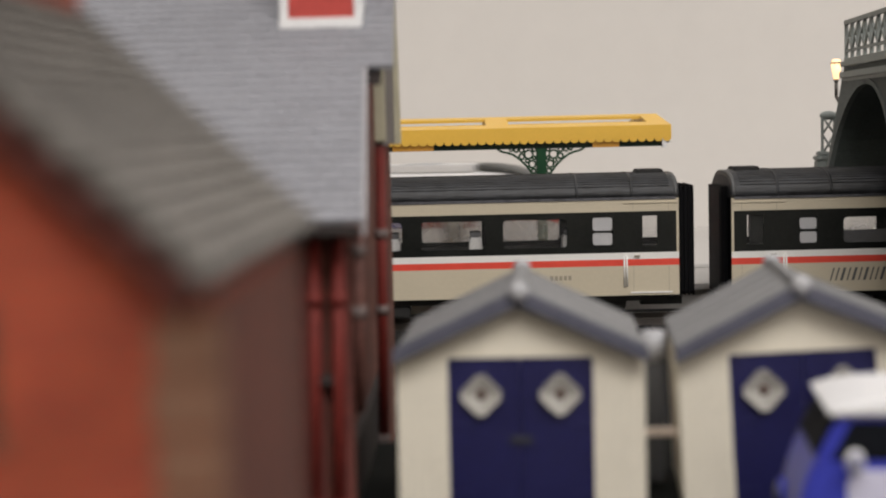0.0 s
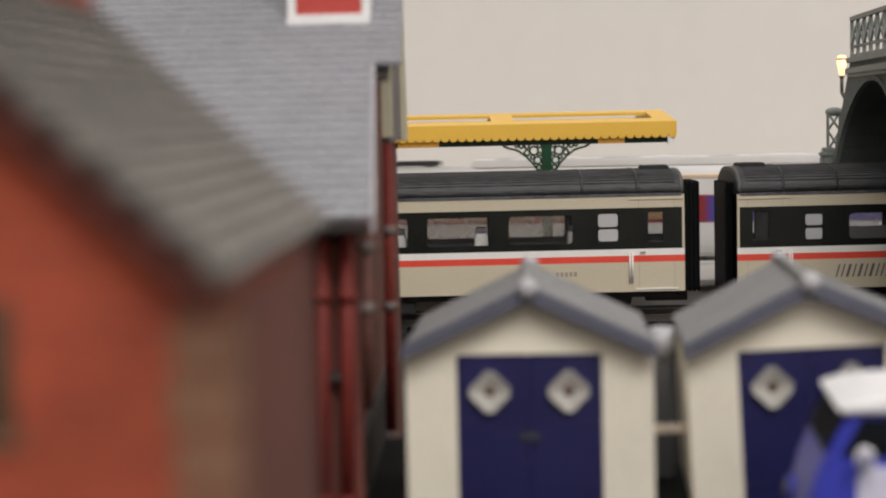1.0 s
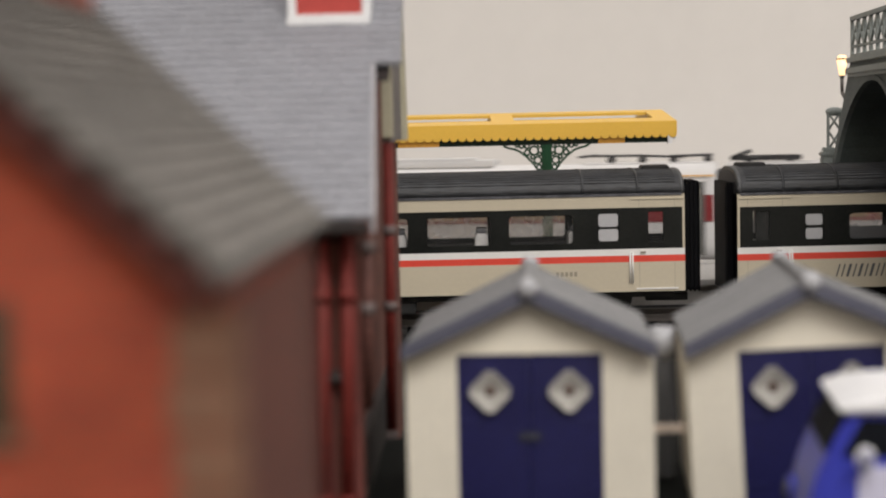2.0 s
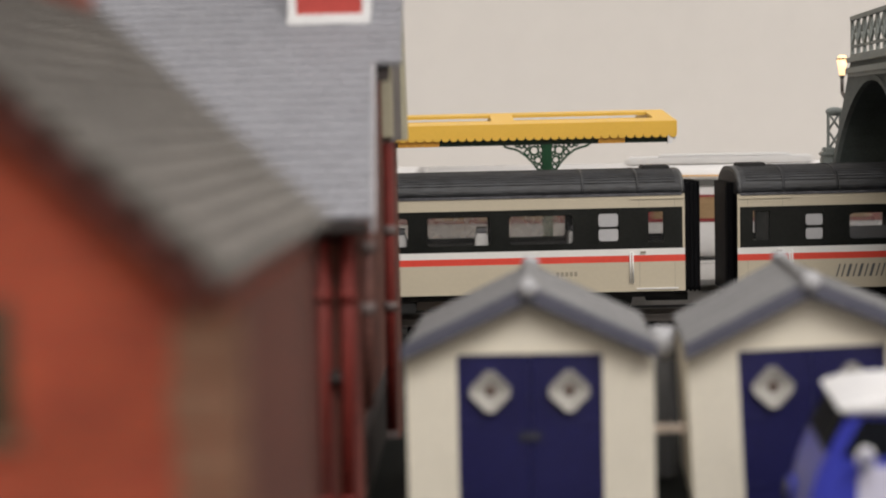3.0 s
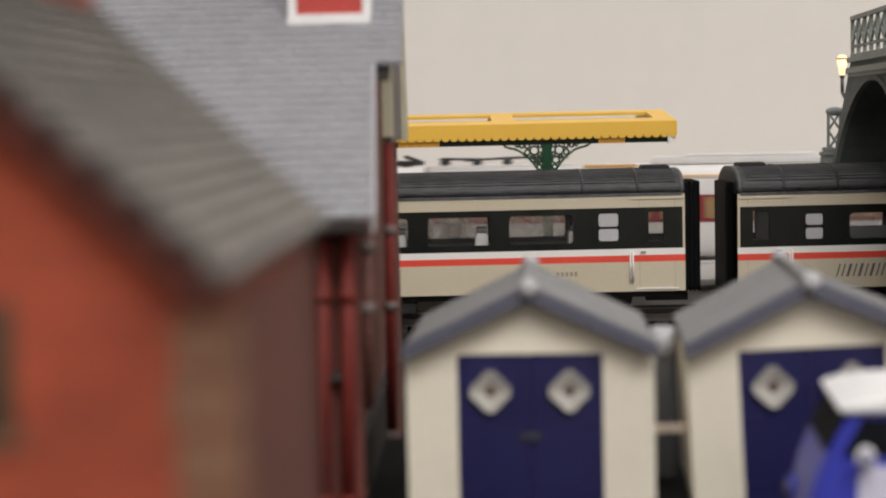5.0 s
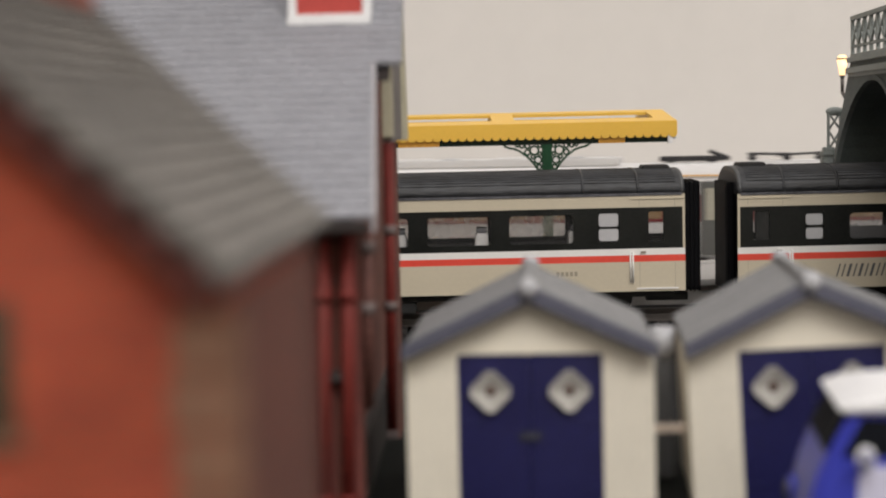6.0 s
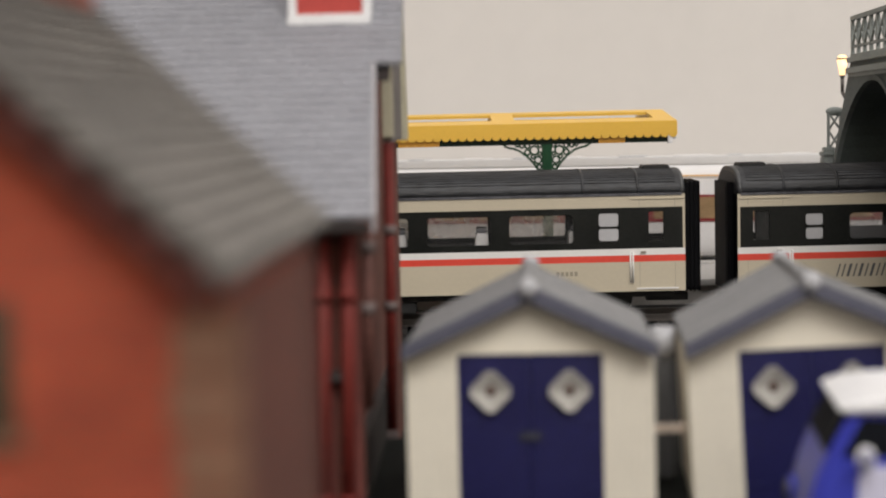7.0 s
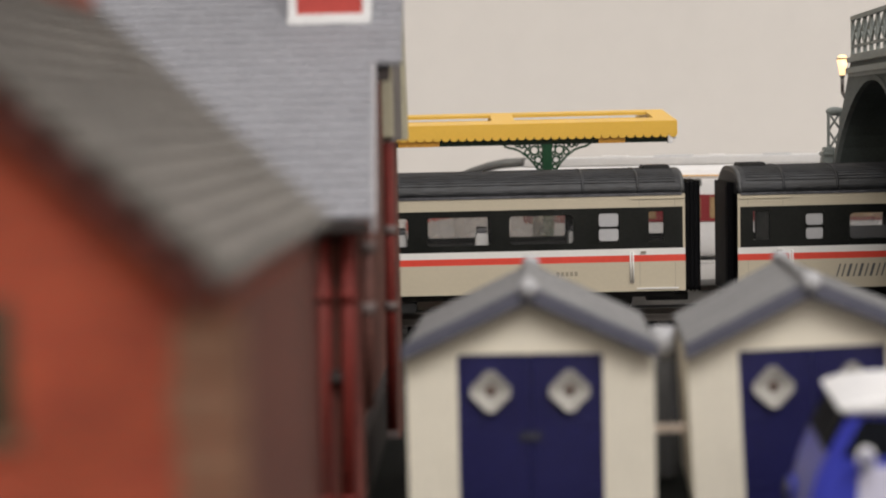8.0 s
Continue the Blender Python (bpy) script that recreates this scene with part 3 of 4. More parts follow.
def bridge():
    """Local x runs along the face towards the viewer's side, y through the bridge, from the face."""
    ob = thing("stone_bridge", 150.75, 609, 18.15, -94.0, "grey stone arched bridge with lattice iron parapet", "bridge")
    ob.scale = (0.75, 0.75, 0.75)
    foot, end = -24.2, 150.0
    span0, span1, zs, za = 5.0, 115.0, 38.0, 84.6
    bm = fresh()
    mid, hw = (span0 + span1) / 2, (span1 - span0) / 2
    arch = [(mid - hw * math.cos(math.pi * i / 24), zs + (za - zs) * math.sin(math.pi * i / 24) ** 0.85) for i in range(25)]
    outer = [(-5.0, foot), (span0, foot)] + arch + [(span1, foot), (end, foot), (end, 94), (0, 94)]
    prism(bm, outer, "y", 32, 70)
    prism(bm, [(-5.0, zs - 1.0), (span0, zs - 1.0)] + arch + [(span1, foot), (end, foot), (end, 94), (0, 94)], "y", 0, 31.9)
    batter(bm)
    part("wall", bm, M_STONE, ob, "grey weathered stone wall")
    # lining under the arch; its dark colour carries the shade of the passage
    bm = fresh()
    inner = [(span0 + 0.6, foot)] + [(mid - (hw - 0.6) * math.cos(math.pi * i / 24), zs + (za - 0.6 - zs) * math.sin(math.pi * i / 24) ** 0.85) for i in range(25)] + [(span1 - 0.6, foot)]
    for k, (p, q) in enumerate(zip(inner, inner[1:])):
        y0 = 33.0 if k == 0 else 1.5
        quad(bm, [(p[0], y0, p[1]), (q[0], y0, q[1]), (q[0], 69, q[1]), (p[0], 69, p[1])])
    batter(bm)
    part("arch_lining", bm, M_ARCHSHADE, ob, "arch lining coloured dark for the shade inside")
    ring = [(mid - (hw + 2.4) * math.cos(math.pi * i / 24), zs + (za + 2.4 - zs) * math.sin(math.pi * i / 24) ** 0.85) for i in range(25)]
    for i in range(24):
        bm = fresh()
        prism(bm, [arch[i], arch[i + 1], ring[i + 1], ring[i]], "y", -0.7, 0)
        batter(bm)
        part("arch_stone", bm, M_STONE, ob)
    boxes("string_course", [(-1.5, end, -2.2, 0, 88.5, 91.5), (-1.5, end, -1.2, 0, 86.8, 88.5)], M_IRON, ob, "pale stone string course", 0.3)
    boxes("coping", [(-2, end, -1.6, 3.0, 94, 96.5)], M_IRON, ob, "", 0.3)
    for y in (0.0, 66.0):
        pp = boxes("parapet", [(0, end, y, y + 2, 96.5, 98.0), (0, end, y, y + 2, 114.4, 116.4), (0, end, y + 0.4, y + 1.6, 101.0, 102.4)], M_IRON, ob, "grey lattice iron parapet")
        k = 0.0
        while k < end:
            boxes("parapet_post", [(k, k + 2.0, y + 0.2, y + 1.8, 98.0, 114.4)], M_IRON, pp)
            if k + 16 < end:
                rods("lattice_bar", [((k + 1, y + 1, 102), (k + 16, y + 1, 114.4)), ((k + 1, y + 1, 114.4), (k + 16, y + 1, 102))], 0.6, M_IRON, pp, "", 6)
            k += 16.0
    boxes("deck", [(0, end, 2, 66, 92, 96)], M_STONE, ob)


def bridge_lamp():
    ob = thing("street_lamp", 151.1, 622.5, 18.15, 0, "lit lantern lamp on an iron bracket beside the bridge", "street lamp")
    ob.scale = (0.75, 0.75, 0.75)
    rods("bracket", [((0, 0, 87.0), (0, 0, 80)), ((0, 0, 80), (0.8, -5, 76)), ((0.8, -5, 76), (2.4, -20, 71))], 0.9, M_LAMPIRON, ob, "dark iron bracket")
    bm = fresh()
    rod(bm, (0, 0, 88.4), (0, 0, 96.2), 1.3, 6, 2.7)
    part("lantern_glass", bm, M_LAMPGLOW, ob, "glowing warm lantern glass")
    bm = fresh()
    rod(bm, (0, 0, 86.8), (0, 0, 88.4), 0.9, 8, 1.5)
    part("lantern_base", bm, M_LAMPIRON, ob)
    bm = fresh()
    rod(bm, (0, 0, 96.2), (0, 0, 96.9), 3.0, 6, 2.9)
    part("lantern_rim", bm, M_LAMPIRON, ob, "dark iron rim")
    bm = fresh()
    rod(bm, (0, 0, 96.9), (0, 0, 98.4), 2.6, 6, 1.6)
    part("lantern_cap", bm, M_LAMPGLOW, ob, "warm lit lantern top")


def iron_stair_post():
    ob = thing("lattice_post", 149.25, 629, 18.15, 0, "grey-green lattice iron post beside the bridge", "post")
    ob.scale = (0.75, 0.75, 0.75)
    boxes("pedestal", [(-6, 5, -4, 4, -12.0, 48), (-6.6, 2.5, -4.4, 4.4, 48, 50.2), (-5.4, 0.5, -3, 3, 50.2, 52.5)], M_IRON, ob, "stone pedestal", 0.6)
    boxes("upright", [(-3.2, -2.0, -1, 1, 50, 70), (3.0, 4.2, -1, 1, 50, 72)], M_IRON, ob, "", 0.2)
    rods("lattice_bar", [((-2.6, 0, 51), (3.6, 0, 61)), ((3.6, 0, 51), (-2.6, 0, 61)), ((-2.6, 0, 61), (3.6, 0, 70)), ((3.6, 0, 61), (-2.6, 0, 70))], 0.6, M_IRON, ob, "", 6)
    bm = fresh()
    ball(bm, (0.6, 0, 70.5), 4.6, 1, 0.4, 0.5)
    part("cap", bm, M_IRON, ob)


# ---- near brick house ----
def house_near():
    """Gable towards the viewer; local x to the side, y back along the ridge."""
    ob = thing("brick_house", -10.96, 83.2, 14.52, -2.3, "orange-red brick model house with brown tiled roof", "house")
    ob.scale = (0.8, 0.8, 0.8)
    ez, rise, half, back = 62.6, 0.94, 23.0, 59.0
    rz = ez + half * rise
    bm = fresh()
    wx0, wx1 = -2 * half + 2.0, -1.0
    prism(bm, [(wx0, -0.65), (wx1, -0.65), (wx1, ez - 1.5), (-half, rz - 3.2), (wx0, ez - 1.5)], "y", 4.0, back - 10)
    wall = part("wall", bm, M_BRICK, ob, "orange-red brick wall")
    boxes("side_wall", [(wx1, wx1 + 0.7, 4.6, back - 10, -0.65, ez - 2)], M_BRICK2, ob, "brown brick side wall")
    for i in range(15):
        w = 3.7 if i % 2 else 3.4
        boxes("quoin", [(wx1 - w, wx1 + 0.9, 3.6, 4.0 + w, i * 4.0 + 0.15, i * 4.0 + 3.85)], M_QUOIN, wall, "", 0.15)
    for s in (-1, 1):
        n = 17
        for i in range(n):
            a, b = i / n, (i + 1) / n
            p0 = (-half + s * half * (1 - a), ez + half * rise * a)
            p1 = (-half + s * half * (1 - b), ez + half * rise * b)
            nx, nz = s * 0.68, 0.73
            bm = fresh()
            for k in range(14):
                y0 = back / 14 * k + (1.2 if i % 2 else 0)
                y1 = min(back, y0 + back / 14 - 0.15)
                up = 0.72 + 0.2 * random.random()
                prism(bm, [(p0[0] + nx * up, p0[1] + nz * up), (p1[0] + nx * 0.25, p1[1] + nz * 0.25), (p1[0] - nx * 0.4, p1[1] - nz * 0.4), (p0[0] - nx * 0.1, p0[1] - nz * 0.1)], "y", y0, y1)
            tagged(part("tile_course", bm, M_TILE, ob), kind="stuff")
        bm = fresh()
        e = -half + s * (half - 0.4)
        prism(bm, [(e, ez - 0.6), (-half, rz - 0.6), (-half, rz - 3.0), (e - s * 1.6, ez - 2.4)], "y", 3.0, back - 0.5)
        part("roof_boarding", bm, M_TILE, ob)
        # board added in dark red to give the overhang's shadow on the gable
        bm = fresh()
        prism(bm, [(e, ez - 1.0), (-half, rz - 1.0), (-half, rz - 4.0), (e - s * 2.2, ez - 1.4)], "y", 2.0, 2.8)
        part("bargeboard", bm, M_BARGERED, ob, "bargeboard, dark red for the shadow under the verge")
    stack = boxes("chimney", [(-31, -21.6, 44, 56, 66, 104)], M_BRICK, ob, "red brick chimney stack", 0.3)
    boxes("chimney_cap", [(-32, -20.6, 43, 57, 104, 106.5)], M_QUOIN, stack, "", 0.3)
    win = boxes("window", [(wx1 - 25, wx1 - 14.0, 3.8, 4.4, 52, 61)], M_WINDOWDARK, ob, "dark window")
    boxes("sill", [(wx1 - 26, wx1 - 13.4, 3.4, 4.4, 51.4, 52)], M_QUOIN, win)


# ---- slate-roofed house behind ----
def house_slate():
    ob = thing("slate_house", -10.2, 233, 0, -1.5, "brick model house with pale grey slate roof and red chimney", "house")
    ez, slope, run, x0 = 58.6, 0.54, 100.0, -95.0
    n = 40

    def verge(a):
        """Where the slates end at the side: the upper courses reach out over the rear wing."""
        return 0.2 - 0.052 * a if a < 42 else 3.1 - 0.028 * (a - 42)

    for i in range(n):
        a, b = run * i / n, run * (i + 1) / n
        k, xx, edge = 0, x0, verge(a)
        bm = fresh()
        while xx < edge:
            x2 = min(edge, xx + 4.2 - (2.1 if (k == 0 and i % 2) else 0))
            up = 0.32 + 0.16 * random.random()
            prism(bm, [(a - 0.3, ez + a * slope + up), (b, ez + b * slope + 0.15), (b, ez + b * slope - 0.4), (a, ez + a * slope - 0.4)], "x", xx, x2 - 0.10)
            xx, k = x2, k + 1
        tagged(part("slate_course", bm, M_SLATE, ob), kind="stuff")
    for a, b in ((1.0, 42.0), (42.0, run)):
        bm = fresh()
        e = min(verge(a), verge(b - 0.01)) - 0.6
        prism(bm, [(a, ez + (a - 1) * slope - 1.0), (b, ez + b * slope - 1.0), (b, ez + b * slope - 2.2), (a, ez + (a - 1) * slope - 2.2)], "x", x0, e)
        part("roof_boarding", bm, M_SOFFIT, ob)
    # walls: the front, and the side set back above a black strip
    bm = fresh()
    prism(bm, [(6, 0), (run, 0), (run, ez + run * slope - 2.8), (6, ez + 0.8)], "x", x0, -4.0)
    wall = part("wall", bm, M_BRICK2, ob, "dark brown-red brick wall")
    boxes("corner_pier", [(-4.0, -2.2, 6, 9, 0, ez - 1.4)], M_BRICK2, wall)
    boxes("base_strip", [(-4.0, -2.6, 9.2, run, 0, 23.5)], M_SOFFIT, ob, "black strip at the foot of the side wall")
    # rising verge boards along the lower roof
    bm = fresh()
    for k in range(21):
        a, b = 2.0 * k - 0.5, 2.0 * k + 1.5
        prism(bm, [(a, ez + a * slope - 1.9), (b, ez + b * slope - 1.9), (b, ez + b * slope + 0.6), (a, ez + a * slope + 0.6)], "x", verge(a) + 0.0, verge(a) + 0.55)
    part("verge_board", bm, M_VERGE, ob, "pale grey verge board")
    boxes("gutter", [(x0, 0, -1.4, 0.4, ez - 2.2, ez - 0.6)], M_SOFFIT, ob, "black gutter", 0.4)

    def pipe(x_top, x_foot, y, z_top, z_foot, r, mat, collars, collar_mat, label):
        bm = fresh()
        rod(bm, (x_foot, y, z_foot), (x_top, y, z_top), r, 12)
        p = part("downpipe", bm, mat, ob, label)
        for z in collars:
            x = x_foot + (x_top - x_foot) * (z - z_foot) / (z_top - z_foot)
            bm = fresh()
            rod(bm, (x, y, z - 0.8), (x, y, z + 0.8), r * 1.35, 12)
            part("pipe_collar", bm, collar_mat, p)

    pipe(-7.05, -8.1, 4.4, ez - 2.0, 12.0, 0.95, M_PIPE, (47.0, 17.0), M_PIPE, "dark red downpipe")
    pipe(-3.6, -4.6, 4.4, ez - 2.0, 12.0, 0.95, M_PIPE, (47.0, 17.0), M_PIPE, "dark red downpipe")
    boxes("pipe_bracket", [(-7.0, -4.4, 3.9, 6.0, 34.4, 36.0)], M_SOFFIT, ob, "dark iron pipe bracket", 0.3)
    pipe(-1.0, -1.5, 8.0, 57.0, 30.0, 0.9, M_SOILPIPE, (53.8, 44.8), M_COLLAR, "brown soil pipe with pale collars")
    pipe(-1.0, -1.6, 67.0, 68.0, 15.4, 0.95, M_PIPE, (52.2, 38.3), M_COLLAR, "dark red downpipe with pale collars")
    boxes("pipe_shoe", [(-2.9, -0.5, 65.6, 68.4, 13.6, 15.4)], M_COLLAR, ob, "pale pipe shoe", 0.4)
    # red brick margins of the front, beside the pipes
    boxes("pilaster", [(-9.4, -6.2, 5.4, 6.0, 0, ez - 2.5)], M_MARGIN, wall, "dark red brick pilaster")
    boxes("pilaster", [(-5.0, -2.4, 5.4, 6.0, 0, ez - 2.5)], M_MARGIN, wall, "dark red brick pilaster")
    # rear wing with buff boards
    boxes("rear_wing_wall", [(-14, -3.8, 100.5, 150, 0, 67.5)], M_BRICK2, ob)
    boxes("corner_board", [(-4.8, -2.0, 102, 105, 68.4, 112)], M_BARGE, ob, "buff corner board", 0.3)
    bm = fresh()
    prism(bm, [(-3.4, 67.2), (-1.1, 67.2), (-1.6, 100.0), (-2.0, 124), (-4.0, 124)], "y", 147, 151, 0.3)
    part("corner_board", bm, M_BARGE, ob, "buff corner board")
    boxes("upper_cladding", [(-16, -2.5, 105.2, 146.8, 67.5, 112)], M_CLADDING, ob, "dark clad upper wall")
    # chimney
    cx0, cx1, cy = -15.9, -4.4, 57.0
    zc = ez + cy * slope
    ch = boxes("chimney", [(cx0, cx1, cy, cy + 12, zc - 2, zc + 40)], M_CHIMNEY, ob, "red brick chimney stack", 0.3)
    boxes("flashing", [(cx0 - 1.5, cx1 + 1.5, cy - 1.6, cy + 0.1, zc - 1.4, zc + 1.3), (cx0 - 1.5, cx0, cy, cy + 10, zc - 1, zc + 7), (cx1, cx1 + 1.5, cy, cy + 10, zc - 1, zc + 7)], M_FLASH, ch, "white flashing at the base", 0.3)


# ---- beach huts ----
def hut(x, y, turn, lean, label):
    ob = thing("beach_hut", x, y, 14, turn, label, "beach hut", "beach huts")
    ob.matrix_world = pose(x / 1000, y / 1000, 0.0139, 0, lean, turn)
    W, D, ez, az = 17.8, 34.0, 25.7, 34.2
    bm = fresh()
    wx = W + 0.1
    front = [(-wx, 0), (-10.5, 0), (-10.5, 24.3), (10.5, 24.3), (10.5, 0), (wx, 0), (wx, ez - 1.4), (0, az - 2.4), (-wx, ez - 1.4)]
    prism(bm, front, "y", 0, 1.2)
    wall = part("front_wall", bm, M_HUTWALL, ob, "cream boarded front")
    boxes("side_wall", [(-wx, -wx + 1.2, 1.2, D, 0, ez - 1.6)], M_HUTWALL, ob)
    boxes("side_wall", [(wx - 1.2, wx, 1.2, D, 0, ez - 1.6)], M_HUTWALL, ob)
    bm = fresh()
    prism(bm, [(-wx + 1.2, 0), (wx - 1.2, 0), (wx - 1.2, ez - 1.4), (0, az - 2.6), (-wx + 1.2, ez - 1.4)], "y", D - 1.2, D)
    part("back_wall", bm, M_HUTWALL, ob)
    for k in range(6):
        for s in (-1, 1):
            boxes("plank_joint", [(s * (11.4 + k * 1.2) - 0.06, s * (11.4 + k * 1.2) + 0.06, -0.05, 0.02, 0.3, 23)], M_DIAMOND, wall)
    boxes("floor_board", [(-wx + 1.2, wx - 1.2, 1.2, D - 1.2, 0, 0.8)], M_DIAMOND, ob)
    slope = (az - ez) / (W + 0.2)
    for s in (-1, 1):
        bm = fresh()
        e = s * (W + 0.2)
        prism(bm, [(0, az), (e, ez), (e, ez - 1.6), (0, az - 1.8)], "y", -2.0, D + 2, 0.15)
        roof = part("roof_slope", bm, M_HUTROOF, ob, "grey felted roof slope")
        for k in range(5):
            yy = 2.5 + 7.6 * k
            bm = fresh()
            prism(bm, [(s * 1.0, az - slope * 1.0 + 0.25), (e, ez + 0.25), (e, ez - 0.1), (s * 1.0, az - slope * 1.0 - 0.1)], "y", yy, yy + 0.5)
            part("felt_lap", bm, M_HUTROOF, roof)
        bm = fresh()
        prism(bm, [(0, az + 0.3), (s * (W + 0.4), ez + 0.3), (s * (W + 0.4), ez - 1.9), (0, az - 2.1)], "y", -3.0, -2.0, 0.12)
        part("bargeboard", bm, M_HUTTRIM, ob, "slate-blue bargeboard")
        door = boxes("door", [(min(s * 0.03, s * 10.45), max(s * 0.03, s * 10.45), 0.3, 1.0, 0.5, 24.2)], M_NAVY, ob, "navy blue door", 0.15)
        for k in range(1, 5):
            boxes("plank_seam", [(s * k * 2.12 - 0.07, s * k * 2.12 + 0.07, 0.27, 0.32, 0.6, 24.0)], M_NAVY, door)
        boxes("hinge", [(min(s * 7, s * 10.4), max(s * 7, s * 10.4), 0.1, 0.35, z, z + 0.7) for z in (4.0, 14.0)], M_NAVY, door)
        # diamond window: sloped frame round a small dark centre
        cx, cz, h, q = s * 5.7, 18.9, 3.5, 0.55
        bm = fresh()
        o = [(cx + u, cz + v) for u, v in ((h - q, q), (q, h - q), (-q, h - q), (-h + q, q), (-h + q, -q), (-q, -h + q), (q, -h + q), (h - q, -q))]
        i2 = [(cx + (u - cx) * 0.16, cz + (v - cz) * 0.16) for u, v in o]
        for a in range(8):
            b = (a + 1) % 8
            quad(bm, [(o[a][0], -0.7, o[a][1]), (o[b][0], -0.7, o[b][1]), (i2[b][0], 0.1, i2[b][1]), (i2[a][0], 0.1, i2[a][1])])
            quad(bm, [(o[a][0], -0.7, o[a][1]), (o[a][0], 0.4, o[a][1]), (o[b][0], 0.4, o[b][1]), (o[b][0], -0.7, o[b][1])])
        part("diamond_window", bm, M_DIAMOND, door, "pale diamond window frame")
        bm = fresh()
        ball(bm, (cx, 0.0, cz), 0.75, 1, 0.5, 1, 10)
        part("diamond_centre", bm, M_BROWN, door, "dark brown centre boss")
    boxes("latch", [(-1.6, 1.6, -0.05, 0.35, 11.6, 12.9)], M_LATCH, ob, "dull dark latch bar", 0.1)
    boxes("ridge_cap", [(-0.9, 0.9, -2.0, D + 2, az - 0.3, az + 0.6)], M_HUTROOF, ob, "", 0.3)
    for yy in (-2.6, D + 1.0):
        bm = fresh()
        ball(bm, (0, yy - 0.4 if yy < 0 else yy, az - 0.1), 1.5, 1, 0.8, 1)
        part("finial", bm, M_KNOB, ob, "white ball finial")
    return ob


def fence_between():
    ob = thing("fence_post", 34.7, 262, 14, 0, "grey post with white cap and timber rail between huts", "fence post")
    boxes("post", [(-1.3, 1.3, -1.5, 1.5, 0, 20)], M_GREY, ob, "", 0.3)
    bm = fresh()
    rod(bm, (0, 0, 19.4), (0, 0, 24.2), 1.9, 14)
    part("cap", bm, M_KNOB, ob, "white cylindrical cap")
    boxes("rail", [(-4.0, 1.9, -13.0, -12.0, 9.6, 11.0)], M_TIMBER, ob, "pale timber rail", 0.2)


# ---- camper van ----
def van():
    """Local y runs from the front to the back of the van."""
    ob = thing("camper_van", 43.9, 202, 14, -97, "blue and white toy camper van with white roof", "van")
    side = [(0.6, 3.0), (-0.6, 6.0), (-0.4, 11.0), (0.6, 15.0), (1.8, 17.5), (4.6, 22.8), (44.0, 22.8), (45.6, 18.0), (46.0, 10.0), (45.4, 3.0)]
    bm = fresh()
    prism(bm, side, "x", -10.6, 10.6, 0.7)
    body = part("body", bm, M_VANBLUE, ob, "glossy blue van body")
    bm = fresh()
    prism(bm, [(4.0, 22.9), (45.0, 22.9), (45.8, 23.6), (45.0, 24.2), (38, 24.8), (14, 24.9), (8.0, 24.6), (4.8, 24.0), (3.0, 23.3)], "x", -10.9, 10.9, 0.6)
    part("roof", bm, M_VANWHITE, ob, "glossy white overhanging roof")
    for a, b in ((-9.4, -0.5), (0.5, 9.4)):
        bm = fresh()
        prism(bm, [(2.2, 17.9), (4.4, 22.3), (3.9, 22.5), (1.7, 18.1)], "x", a, b, 0.1)
        part("windscreen", bm, M_VANGLASS, body, "dark windscreen half")
    for s in (-1, 1):
        e0, e1 = sorted((s * 10.3, s * 10.75))
        bm = fresh()
        prism(bm, [(5.6, 4.0), (5.4, 15.2), (6.6, 16.6), (45.2, 16.6), (45.4, 4.0)], "x", e0, e1, 0.1)
        part("lower_side", bm, M_VANLILAC, body, "glossy white lower side")
        bm = fresh()
        prism(bm, [(3.5, 17.7), (5.9, 22.3), (14.0, 22.3), (14.0, 17.7)], "x", e0, e1, 0.1)
        part("side_window", bm, M_VANGLASS, body, "dark cab side window")
        for k in range(2):
            boxes("side_window", [(e0, e1, 16 + k * 14, 28 + k * 14, 17.7, 22.3)], M_VANGLASS, body, "dark side window", 0.1)
        bm = fresh()
        rod(bm, (s * 7.6, -1.0, 9.6), (s * 7.6, -0.2, 9.6), 2.0, 20)
        lamp = part("headlight", bm, M_VANBLUE, ob, "round headlight in a blue bezel")
        bm = fresh()
        ball(bm, (s * 7.6, -1.0, 9.6), 1.6, 1, 0.4, 1)
        part("lens", bm, M_GREY, lamp)
        for y in (9, 37):
            bm = fresh()
            rod(bm, (s * 8.4, y, 4.2), (s * 11.0, y, 4.2), 4.2, 20)
            wheel = part("wheel", bm, M_RUBBER, ob, "black tyre")
            bm = fresh()
            rod(bm, (s * 10.9, y, 4.2), (s * 11.3, y, 4.2), 2.4, 16)
            part("hubcap", bm, M_CHROME, wheel)
    bm = fresh()
    rod(bm, (10.5, 6.6, 17.0), (12.4, 6.1, 17.6), 0.22, 8)
    mirror = part("mirror_arm", bm, M_CHROME, ob, "thin chrome mirror arm")
    # the mirror's blurred highlight, modelled as a pale disc with a greyer middle
    bm = fresh()
    ball(bm, (12.6, 6.1, 17.9), 1.3, 0.35, 0.9, 1.15, 16)
    part("mirror_glint", bm, M_VANWHITE, mirror, "pale disc shaped as the mirror's blurred highlight")
    bm = fresh()
    ball(bm, (12.95, 6.15, 17.9), 1.08, 0.35, 0.9, 1.15, 16)
    part("glint_middle", bm, M_GLINTMIDDLE, mirror, "greyish violet middle of the highlight disc")
    boxes("bumper", [(-11, 11, -1.8, -0.2, 3.0, 4.6)], M_CHROME, ob, "chrome bumper", 0.4)


